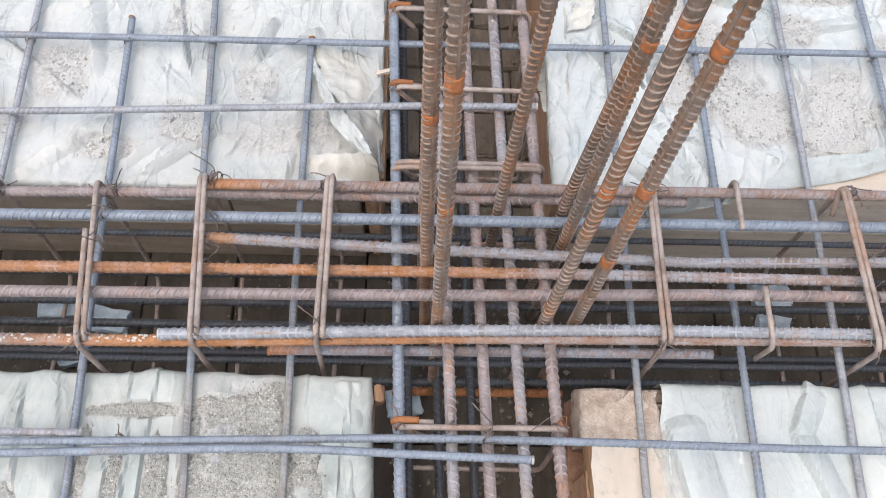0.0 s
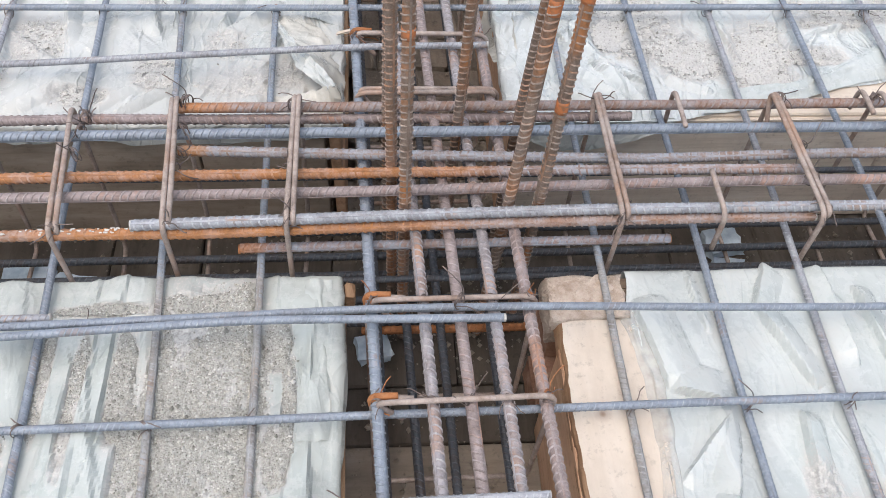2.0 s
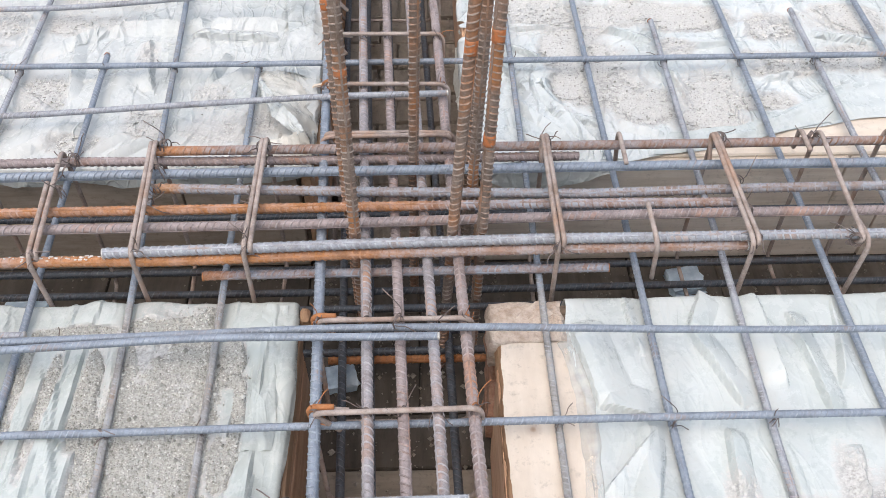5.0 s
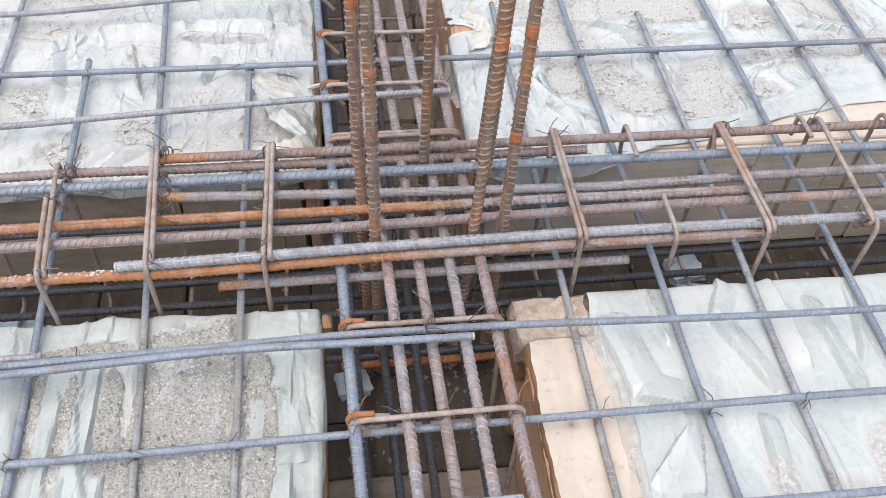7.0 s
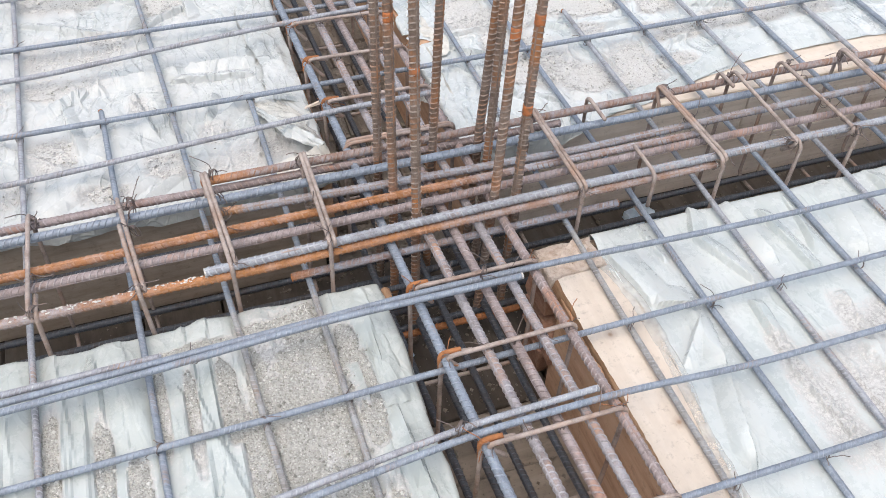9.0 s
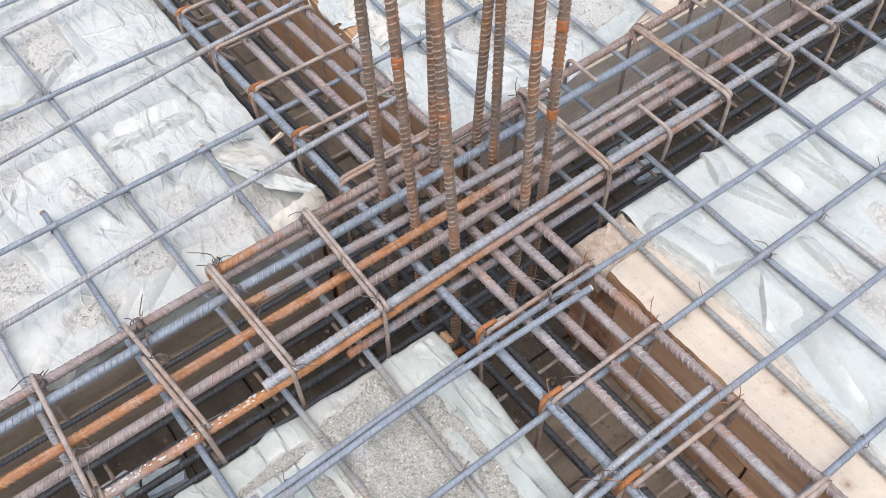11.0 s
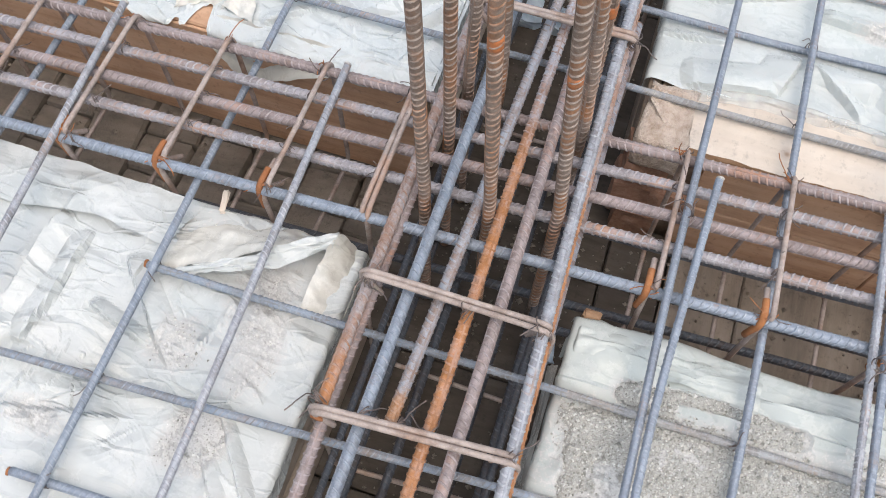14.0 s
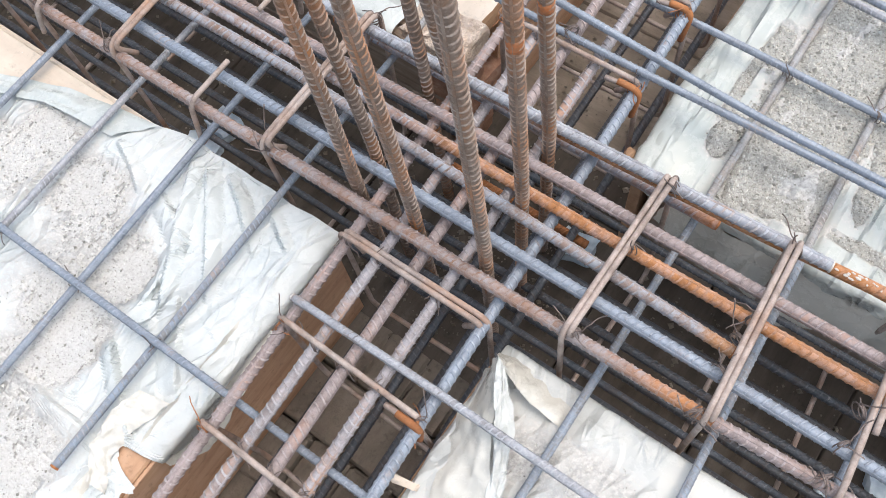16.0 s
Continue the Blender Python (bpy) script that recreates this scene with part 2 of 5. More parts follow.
        nt.links.new(cell.outputs["Color"], lean.inputs[0])
        add = nt.nodes.new("ShaderNodeVectorMath")
        add.operation = "MULTIPLY_ADD"
        nt.links.new(lean.outputs[0], add.inputs[0])
        nt.links.new(amount.outputs["Color"], add.inputs[1])
        nt.links.new(normal, add.inputs[2])
        unit = nt.nodes.new("ShaderNodeVectorMath")
        unit.operation = "NORMALIZE"
        nt.links.new(add.outputs[0], unit.inputs[0])
        normal = unit.outputs[0]
    # sharp creases along the borders of long cells
    total = None
    for k, (scale, deep, turn, long) in enumerate(((6.0, 0.0035, 0.9, 2.5), (13.0, 0.0026, -0.5, 3.2), (27.0, 0.0014, 0.3, 2.2))):
        mp = nt.nodes.new("ShaderNodeMapping")
        mp.inputs["Scale"].default_value = (long ** 0.5, long ** -0.5, 1.0)
        mp.inputs["Rotation"].default_value = (0, 0, turn)
        nt.links.new(shift.outputs[0], mp.inputs["Vector"])
        cell = nt.nodes.new("ShaderNodeTexVoronoi")
        cell.feature = "DISTANCE_TO_EDGE"
        cell.inputs["Scale"].default_value = scale
        nt.links.new(mp.outputs[0], cell.inputs["Vector"])
        edge = ramp(nt, cell.outputs["Distance"], [(0.0, (1, 1, 1)), (0.10, (0, 0, 0))])
        gate = tex_noise(nt, co, 4.0 + 3 * k, 2, 0.5)
        amount = ramp(nt, gate.outputs["Fac"], [(0.42, (0, 0, 0)), (0.60, (deep * crumpled,) * 3)])
        mul = nt.nodes.new("ShaderNodeMath")
        mul.operation = "MULTIPLY_ADD"
        nt.links.new(edge.outputs["Color"], mul.inputs[0])
        nt.links.new(amount.outputs["Color"], mul.inputs[1])
        if total:
            nt.links.new(total, mul.inputs[2])
        else:
            mul.inputs[2].default_value = 0.0
        total = mul.outputs[0]
    crease = nt.nodes.new("ShaderNodeBump")
    crease.inputs["Distance"].default_value = 1.0
    nt.links.new(total, crease.inputs["Height"])
    nt.links.new(normal, crease.inputs["Normal"])
    nt.links.new(crease.outputs["Normal"], b.inputs["Normal"])
    return m


FILM = film("white_polythene", (0.53, 0.537, 0.518), (0.455, 0.475, 0.455))
FILM_N = film("clean_white_polythene", (0.585, 0.605, 0.59), (0.515, 0.545, 0.53))
FILM_T = film("dusty_cream_polythene", (0.60, 0.585, 0.53), (0.53, 0.505, 0.445), 0.3)
FILM_S = film("dull_white_polythene", (0.54, 0.56, 0.54), (0.465, 0.50, 0.48), 0.3)
FILM_G = film("greenish_polythene", (0.46, 0.485, 0.46), (0.40, 0.43, 0.405), 0.35)

CLEAR, nt, b, co = shader("thin_clear_polythene", 0.3)
b.inputs["Base Color"].default_value = (0.62, 0.60, 0.55, 1)
n1 = tex_noise(nt, co, 18, 4, 0.6)
nt.links.new(ramp(nt, n1.outputs["Fac"], [(0.35, (0.25,) * 3), (0.65, (0.6,) * 3)]).outputs["Color"], b.inputs["Alpha"])
GRIT, nt, b, co = shader("mortar_grit", 0.95)
n1, n2, n3 = tex_noise(nt, co, 190, 4, 0.7), tex_noise(nt, co, 22, 5, 0.7), tex_noise(nt, co, 110, 4, 0.7)
c1 = ramp(nt, n1.outputs["Fac"], [(0.34, (0.12, 0.112, 0.095)), (0.43, (0.35, 0.338, 0.30)), (0.57, (0.50, 0.488, 0.445)), (0.72, (0.66, 0.65, 0.605))])
c2 = ramp(nt, n2.outputs["Fac"], [(0.35, (0.54, 0.528, 0.485)), (0.65, (0.44, 0.427, 0.385))])
nt.links.new(mix(nt, 0.4, c1.outputs["Color"], c2.outputs["Color"]), b.inputs["Base Color"])
ad = nt.nodes.new("ShaderNodeMath")
ad.operation = "ADD"
nt.links.new(n1.outputs["Fac"], ad.inputs[0])
nt.links.new(n3.outputs["Fac"], ad.inputs[1])
bump(nt, b, ad.outputs[0], 1.0, 0.005)
SAND, nt, b, co = shader("pale_thin_sand", 0.95)
n1, n2 = tex_noise(nt, co, 210, 4, 0.75), tex_noise(nt, co, 16, 5, 0.7)
c1 = ramp(nt, n1.outputs["Fac"], [(0.33, (0.28, 0.262, 0.235)), (0.42, (0.52, 0.50, 0.465)), (0.55, (0.62, 0.605, 0.57)), (0.72, (0.72, 0.705, 0.675))])
c2 = ramp(nt, n2.outputs["Fac"], [(0.35, (0.62, 0.61, 0.585)), (0.65, (0.53, 0.51, 0.475))])
nt.links.new(mix(nt, 0.45, c1.outputs["Color"], c2.outputs["Color"]), b.inputs["Base Color"])
bump(nt, b, n1.outputs["Fac"], 0.9, 0.004)
PEBBLE, nt, b, co = shader("sand_grains", 0.9)
geo = nt.nodes.new("ShaderNodeNewGeometry")
c1 = ramp(nt, geo.outputs["Random Per Island"], [(0.0, (0.24, 0.23, 0.20)), (0.35, (0.47, 0.46, 0.42)), (0.75, (0.57, 0.56, 0.515)), (1.0, (0.70, 0.69, 0.65))])
nt.links.new(c1.outputs["Color"], b.inputs["Base Color"])


def wood(name, dark, mid, light, along, rough=0.8, fine=14.0, knots=()):
    m, nt, b, co = shader(name, rough)
    st = [fine, fine, fine]
    st["xyz".index(along)] = 0.9
    g = tex_noise(nt, co, 5.0, 6, 0.7, stretch=tuple(st), shift=True)
    d = tex_noise(nt, co, 6, 7, 0.7, shift=True)
    p = tex_noise(nt, co, 60, 5, 0.75, shift=True)
    c = ramp(nt, g.outputs["Fac"], [(0.3, dark), (0.5, mid), (0.72, light)])
    dirt = ramp(nt, d.outputs["Fac"], [(0.46, (0, 0, 0)), (0.8, (0.7,) * 3)])
    out = mix(nt, dirt.outputs["Color"], c.outputs["Color"], tuple(v * 0.66 for v in mid))
    out = mix(nt, ramp(nt, p.outputs["Fac"], [(0.55, (0, 0, 0)), (0.8, (0.8,) * 3)]).outputs["Color"], out, tuple(v * 0.5 for v in dark))
    for k in knots:
        far = nt.nodes.new("ShaderNodeVectorMath")
        far.operation = "DISTANCE"
        far.inputs[1].default_value = k
        nt.links.new(co.outputs["Object"], far.inputs[0])
        mul = nt.nodes.new("ShaderNodeMath")
        mul.operation = "MULTIPLY"
        mul.inputs[1].default_value = 50.0
        nt.links.new(far.outputs["Value"], mul.inputs[0])
        out = mix(nt, ramp(nt, mul.outputs[0], [(0.12, (0.9,) * 3), (0.3, (0.35,) * 3), (0.75, (0, 0, 0))]).outputs["Color"], out, (0.25, 0.14, 0.08))
    nt.links.new(out, b.inputs["Base Color"])
    bump(nt, b, g.outputs["Fac"], 0.4, 0.002)
    return m


PINE_Y = wood("pale_pine_along_y", (0.575, 0.485, 0.395), (0.63, 0.545, 0.455), (0.675, 0.60, 0.515), "y", 0.75, 5.0, ((0.272, -0.035, TOP), (0.30, -0.235, TOP), (0.255, -0.40, TOP)))
PINE_X = wood("pale_pine_along_x", (0.60, 0.50, 0.40), (0.65, 0.555, 0.455), (0.69, 0.605, 0.505), "x", 0.75, 6.0)
BOARD_X = wood("weathered_board_x", (0.17, 0.12, 0.085), (0.28, 0.21, 0.155), (0.38, 0.305, 0.24), "x")
BOARD_Y = wood("brown_board_y", (0.36, 0.195, 0.11), (0.50, 0.30, 0.18), (0.60, 0.39, 0.255), "y", 0.8, 6.0)
BOARD_M = wood("grey_brown_plywood_x", (0.24, 0.18, 0.132), (0.37, 0.295, 0.228), (0.47, 0.385, 0.305), "x", 0.8, 6.0)
BOARD_S = wood("reddish_brown_board_y", (0.42, 0.235, 0.14), (0.58, 0.36, 0.225), (0.66, 0.44, 0.30), "y", 0.8, 6.0)
TAN_X = wood("tan_board_x", (0.55, 0.45, 0.36), (0.70, 0.60, 0.50), (0.78, 0.70, 0.61), "x")
# near-black: the deep shade between the bars is put into this board colour
SOFFIT = wood("shaded_soffit_board", (0.06, 0.048, 0.038), (0.10, 0.082, 0.066), (0.15, 0.127, 0.104), "y", 0.95, 5.0)
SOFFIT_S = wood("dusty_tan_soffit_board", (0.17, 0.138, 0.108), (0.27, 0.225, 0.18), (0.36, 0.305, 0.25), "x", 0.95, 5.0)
PAVER = wood("dusty_grey_brown_paver", (0.15, 0.125, 0.10), (0.25, 0.21, 0.17), (0.34, 0.29, 0.24), "y", 0.95, 3.0)
EDGE_W = wood("raw_split_wood", (0.20, 0.11, 0.06), (0.33, 0.20, 0.115), (0.47, 0.32, 0.20), "y")

nt, b = PAVER.node_tree, PAVER.node_tree.nodes["Principled BSDF"]
co = [n for n in nt.nodes if n.bl_idname == "ShaderNodeTexCoord"][0]
bump(nt, b, tex_noise(nt, co, 45, 8, 0.75, shift=True).outputs["Fac"], 0.8, 0.010)
MORTAR, nt, b, co = shader("broken_mortar", 0.95)
n1, n2 = tex_noise(nt, co, 30, 6, 0.7), tex_noise(nt, co, 200, 4)
c1 = ramp(nt, n1.outputs["Fac"], [(0.33, (0.42, 0.31, 0.23)), (0.52, (0.62, 0.51, 0.42)), (0.75, (0.74, 0.66, 0.58))])
nt.links.new(c1.outputs["Color"], b.inputs["Base Color"])
ad = nt.nodes.new("ShaderNodeMath")
ad.operation = "ADD"
nt.links.new(n1.outputs["Fac"], ad.inputs[0])
nt.links.new(n2.outputs["Fac"], ad.inputs[1])
bump(nt, b, ad.outputs[0], 0.9, 0.008)
CLAY, nt, b, co = shader("clay_brick", 0.9)
n1 = tex_noise(nt, co, 45, 5, 0.7, shift=True)
c1 = ramp(nt, n1.outputs["Fac"], [(0.3, (0.20, 0.10, 0.06)), (0.55, (0.34, 0.185, 0.12)), (0.75, (0.44, 0.30, 0.22))])
nt.links.new(c1.outputs["Color"], b.inputs["Base Color"])
bump(nt, b, n1.outputs["Fac"], 0.6, 0.003)
SPACER, nt, b, co = shader("pale_blue_foam", 0.7)
n1 = tex_noise(nt, co, 40, 4)
c1 = ramp(nt, n1.outputs["Fac"], [(0.35, (0.40, 0.50, 0.60)), (0.65, (0.62, 0.71, 0.78))])
nt.links.new(c1.outputs["Color"], b.inputs["Base Color"])
SOIL, nt, b, co = shader("dusty_soil", 0.95)
n1, n2 = tex_noise(nt, co, 3, 8, 0.7), tex_noise(nt, co, 90, 4)
c1 = ramp(nt, n1.outputs["Fac"], [(0.35, (0.16, 0.13, 0.10)), (0.65, (0.33, 0.29, 0.24))])
nt.links.new(c1.outputs["Color"], b.inputs["Base Color"])
bump(nt, b, n2.outputs["Fac"], 0.6, 0.006)

# ---- mesh helpers ----


def quads_mesh(name, verts, quads, mat, smooth=True):
    """A mesh from arrays of corners and of faces, all with the same number of corners."""
    verts, quads = np.asarray(verts, np.float32), np.asarray(quads, np.int32)
    me = bpy.data.meshes.new(name)
    me.vertices.add(len(verts))
    me.vertices.foreach_set("co", verts.ravel())
    k = quads.shape[1]
    me.loops.add(quads.size)
    me.loops.foreach_set("vertex_index", quads.ravel())
    me.polygons.add(len(quads))
    me.polygons.foreach_set("loop_start", np.arange(0, quads.size, k, dtype=np.int32))
    me.polygons.foreach_set("use_smooth", np.full(len(quads), smooth))
    me.materials.append(mat)
    me.update(calc_edges=True)
    me.validate()
    return me


def part(name, me, parent, label=""):
    ob = new(name, me)
    ob.parent = parent
    if label:
        ob["label"] = label
    return ob


def empty(name, loc=(0, 0, 0)):
    ob = new(name)
    ob.location = loc
    return ob


def resample(pts, step, phases=None):
    """Points along the polyline at even steps, or at the given phases of each step."""
    p = np.asarray(pts, float)
    d = np.r_[0, np.cumsum(np.linalg.norm(np.diff(p, axis=0), axis=1))]
    s = np.linspace(0, d[-1], max(3, int(d[-1] / step) + 1))
    if phases is not None:
        k = max(1, int(d[-1] / step))
        s = np.r_[0, ((np.arange(k)[:, None] + np.asarray(phases)[None]) * d[-1] / k).ravel(), d[-1]]
    return np.stack([np.interp(s, d, p[:, k]) for k in range(3)], 1), s


def rounded(pts, r, n=5):
    """The polyline with its inner corners bent on a radius."""
    out = [Vector(pts[0])]
    for a, b, c in zip(pts, pts[1:], pts[2:]):
        a, b, c = Vector(a), Vector(b), Vector(c)
        k = min(r, (a - b).length * 0.48, (c - b).length * 0.48)
        p, q = b + (a - b).normalized() * k, b + (c - b).normalized() * k
        for i in range(n + 1):
            t = i / n
            out.append(p * (1 - t) ** 2 + b * 2 * t * (1 - t) + q * t * t)
    out.append(Vector(pts[-1]))
    return [tuple(v) for v in out]


def along(pts, step, wob=0.0, seed=0):
    """The centre line of a bar: points, lengths, and the three directions at each point."""
    c, s = resample(pts, step)
    if wob:
        rs = np.random.RandomState(seed)
        for k in range(3):
            ph, f = rs.rand(2) * 6.28, 1.5 + rs.rand(2) * 4
            c[:, k] += wob * (np.sin(s * f[0] + ph[0]) + 0.5 * np.sin(s * f[1] * 2 + ph[1]))
    t = np.gradient(c, axis=0)
    t /= np.linalg.norm(t, axis=1)[:, None]
    up = np.array([0.0, 0.0, 1.0]) if abs(t[0, 2]) < 0.8 else np.array([1.0, 0.0, 0.0])
    nv = np.zeros((len(c), 3))
    v = up - t[0] * (up @ t[0])
    for i in range(len(c)):
        v = v - t[i] * (v @ t[i])
        v = v / np.linalg.norm(v)
        nv[i] = v
    return c, s, t, nv, np.cross(t, nv)


def tube(name, pts, r, mat, step=0.01, seg=8, wob=0.0, seed=0):
    """A plain round bar along pts."""
    c, s, t, nv, bv = along(pts, step, wob, seed)
    n = len(c)
    th = np.arange(seg) * 2 * math.pi / seg + 0.4 * seed
    V = c[:, None] + r * (np.cos(th)[None, :, None] * nv[:, None] + np.sin(th)[None, :, None] * bv[:, None])
    V = V.reshape(-1, 3)
    i, j = np.meshgrid(np.arange(n - 1), np.arange(seg), indexing="ij")
    a, b2 = i * seg + j, i * seg + (j + 1) % seg
    Q = np.stack([a, b2, b2 + seg, a + seg], -1).reshape(-1, 4)
    caps = []
    for ring in (0, n - 1):
        k = len(V)
        V = np.vstack([V, c[ring] + t[ring] * (-0.15 * r if ring == 0 else 0.15 * r)])
        for m in range(0, seg, 2):
            q = [ring * seg + m, ring * seg + (m + 1) % seg, ring * seg + (m + 2) % seg, k]
            caps.append(q[::-1] if ring == 0 else q)
    return quads_mesh(name, V, np.vstack([Q, caps]), mat)


def ribs_mesh(name, pts, r, mat, rib, period, step, wob=0.0, seed=0, arc=7, slant=0.3):
    """The rolled relief of a bar: slanted crescents on both sides, and two ribs along it."""
    c, s, t, nv, bv = along(pts, step, wob, seed)
    rs = np.random.RandomState(seed + 900)
    roll = rs.uniform(0, math.pi)
    at = np.arange(period * 0.7, s[-1] - period * 0.4, period)
    C, T, N, B = (np.stack([np.interp(at, s, a[:, k]) for k in range(3)], 1) for a in (c, t, nv, bv))
    verts, quads, crest, base = [], [], [], 0
    f = np.linspace(0, 1, arc)
    high = rib * np.sin(np.pi * f) ** 0.55
    wide = period * 0.30
    for side in (0, 1):
        ang = roll + math.pi * (side + 0.07 + 0.86 * f)
        shift = slant * period * np.cos(math.pi * f) * (1 if side else -1)
        rows = []
        for off, top in ((-0.5, 0), (-0.22, 1), (0.22, 1), (0.5, 0)):
            rad = r - 0.00015 + (high + 0.00015) * top
            out = N[:, None] * np.cos(ang)[None, :, None] + B[:, None] * np.sin(ang)[None, :, None]
            rows.append(C[:, None] + out * rad[None, :, None] + T[:, None] * (shift + off * wide)[None, :, None])
        V = np.stack(rows, 2)
        i, j, k = np.meshgrid(np.arange(len(at)), np.arange(arc - 1), np.arange(3), indexing="ij")
        q = (i * arc + j) * 4 + k + base
        quads.append(np.stack([q, q + 4, q + 5, q + 1], -1).reshape(-1, 4))
        verts.append(V.reshape(-1, 3))
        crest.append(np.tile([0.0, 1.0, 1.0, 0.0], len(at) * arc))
        base += len(at) * arc * 4
        a0, n = roll + math.pi * side, len(c)
        half = 0.15
        rows = []
        for a, top in ((a0 - half * 1.3, 0), (a0 - half, 1), (a0 + half, 1), (a0 + half * 1.3, 0)):
            rows.append(c + (nv * math.cos(a) + bv * math.sin(a)) * (r - 0.00015 + (0.4 * rib + 0.00015) * top))
        i, k = np.meshgrid(np.arange(n - 1), np.arange(3), indexing="ij")
        q = i * 4 + k + base
        quads.append(np.stack([q, q + 1, q + 5, q + 4], -1).reshape(-1, 4))
        verts.append(np.stack(rows, 1).reshape(-1, 3))
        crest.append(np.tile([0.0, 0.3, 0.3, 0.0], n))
        base += n * 4
    me = quads_mesh(name, np.vstack(verts), np.vstack(quads), mat, False)
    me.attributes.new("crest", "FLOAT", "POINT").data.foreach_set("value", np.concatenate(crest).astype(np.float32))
    return me


count = [0]


def rebar(name, pts, d, mat, label, group, ribs=1.0, wob=0.0012, seg=10, coarse=False, ends=(), end_mat=None):
    """A ribbed bar through pts: the round core, its rolled ribs, and the sawn ends where they show."""
    count[0] += 1
    r = d / 2
    period = 0.0088 if d < 0.014 else 0.0118
    me = tube(name, pts, r * 0.93, mat, 0.012, seg, wob, count[0])
    ob = tagged(new(name, me), label, "reinforcing bar", group)
    high = (0.085 if mat is BROWN else 0.062) * d * ribs
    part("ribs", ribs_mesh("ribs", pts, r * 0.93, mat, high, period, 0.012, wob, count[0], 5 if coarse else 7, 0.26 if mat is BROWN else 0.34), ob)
    for k in ends:
        p, q = Vector(pts[0 if k == "start" else -1]), Vector(pts[1 if k == "start" else -2])
        out = (p - q).normalized()
        cap = tube("cut_end", [tuple(p - out * 0.0005), tuple(p + out * 0.0022)], r * 0.97, end_mat or CUT, 0.001, 10)
        part("cut_end", cap, ob, "rusty cut end" if end_mat else "pale cut end")
    return ob


def box_mesh(name, size, mat, bev=0.0025, seed=0, warp=0.0):
    bm = bmesh.new()
    bmesh.ops.create_cube(bm, size=1)
    bmesh.ops.scale(bm, vec=size, verts=bm.verts)
    bmesh.ops.bevel(bm, geom=bm.edges[:], offset=bev, segments=1, affect="EDGES")
    rs = random.Random(seed)
    if warp:
        for v in bm.verts:
            v.co += Vector((rs.uniform(-1, 1), rs.uniform(-1, 1), rs.uniform(-1, 1))) * warp
    me = bpy.data.meshes.new(name)
    bm.to_mesh(me)
    bm.free()
    me.materials.append(mat)
    return me


# ---- the plan, in metres ----
FLOOR = -0.335                     # soffit of the beam troughs
WEST, EAST, SOUTH, NORTH = -1.10, 1.80, -0.80, 1.80
MY0, MY1 = 0.205, 0.540            # trough of the long beam
YX0, YX1, YX1N = -0.098, 0.226, 0.205   # trough of the cross beam; its edge on the north side
# lower bars of the slab mesh: x in the south, x in the north, north end, steel
MESH_Y = ((-0.695, -0.715, 1.7, GREY), (-0.515, -0.544, 0.858, BLUE), (-0.350, -0.398, 1.7, DUSTY), (-0.213, -0.222, 0.822, DUSTY), (-0.85, -0.88, 1.7, BLUE), (-1.0, -1.04, 0.86, GREY),
          (0.309, 0.303, 1.01, DUSTY), (0.476, 0.463, 1.7, BLUE), (0.623, 0.622, 0.955, GREY), (0.80, 0.785, 1.7, BLUE), (0.955, 0.945, 0.99, GREY), (1.11, 1.10, 1.7, BLUE), (1.27, 1.255, 1.0, GREY), (1.43, 1.42, 1.7, BLUE), (1.6, 1.59, 1.0, BLUE))

# ---- ground and troughs ----
g = bpy.data.meshes.new("ground")
g.from_pydata([(-60, -60, -0.40), (60, -60, -0.40), (60, 60, -0.40), (-60, 60, -0.40)], [], [(0, 1, 2, 3)])
g.materials.append(SOIL)
tagged(new("ground", g), "dusty brown soil under the formwork", "ground", kind="structure")

floor = tagged(empty("floor", (0, 0, FLOOR)), "dusty soffit boards, some coloured as shaded, and rough pavers under the beam troughs", "floor", kind="structure")
rnd = random.Random(5)
x = WEST
while x < EAST:
    w = rnd.uniform(0.17, 0.30)
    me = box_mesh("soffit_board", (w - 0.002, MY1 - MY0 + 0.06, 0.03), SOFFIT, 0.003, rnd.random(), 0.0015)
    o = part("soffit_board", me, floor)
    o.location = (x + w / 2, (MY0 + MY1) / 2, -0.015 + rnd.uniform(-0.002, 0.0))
    x += w
paver = [box_mesh("paver", (0.081, 0.110, 0.03), PAVER, 0.005, k, 0.003) for k in range(6)]
y = SOUTH
while y < MY0 - 0.08:
    w = min(rnd.uniform(0.14, 0.24), MY0 - 0.032 - y)
    # paler wood in the open south, the shade-dark wood close to the long beam
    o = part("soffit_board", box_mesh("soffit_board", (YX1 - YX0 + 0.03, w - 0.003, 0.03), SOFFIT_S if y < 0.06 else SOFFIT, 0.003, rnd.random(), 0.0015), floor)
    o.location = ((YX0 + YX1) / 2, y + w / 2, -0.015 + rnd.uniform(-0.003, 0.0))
    y += w
for y0, y1 in ((MY1 + 0.01, NORTH),):
    for r in range(int((y1 - y0) / 0.11)):
        for c in range(4):
            o = part("paver", paver[rnd.randrange(6)], floor)
            o.location = (-0.062 + 0.083 * c + (0.02 if r % 2 else -0.012), y0 + 0.056 + r * 0.1125, -0.013 + rnd.uniform(-0.003, 0.002))
            o.rotation_euler = (rnd.uniform(-0.03, 0.03), rnd.uniform(-0.03, 0.03), rnd.uniform(-0.025, 0.025))


def deck(name, x0, x1, y0, y1, label):
    """The body of one formwork deck, under its sheet."""
    me = box_mesh(name, (x1 - x0, y1 - y0, TOP - 0.004 + 0.39), BOARD_X, 0.002)
    o = tagged(new(name, me), label, "formwork", "formwork decks", "structure")
    o.location = ((x0 + x1) / 2, (y0 + y1) / 2, (TOP - 0.004 - 0.39) / 2)
    return o


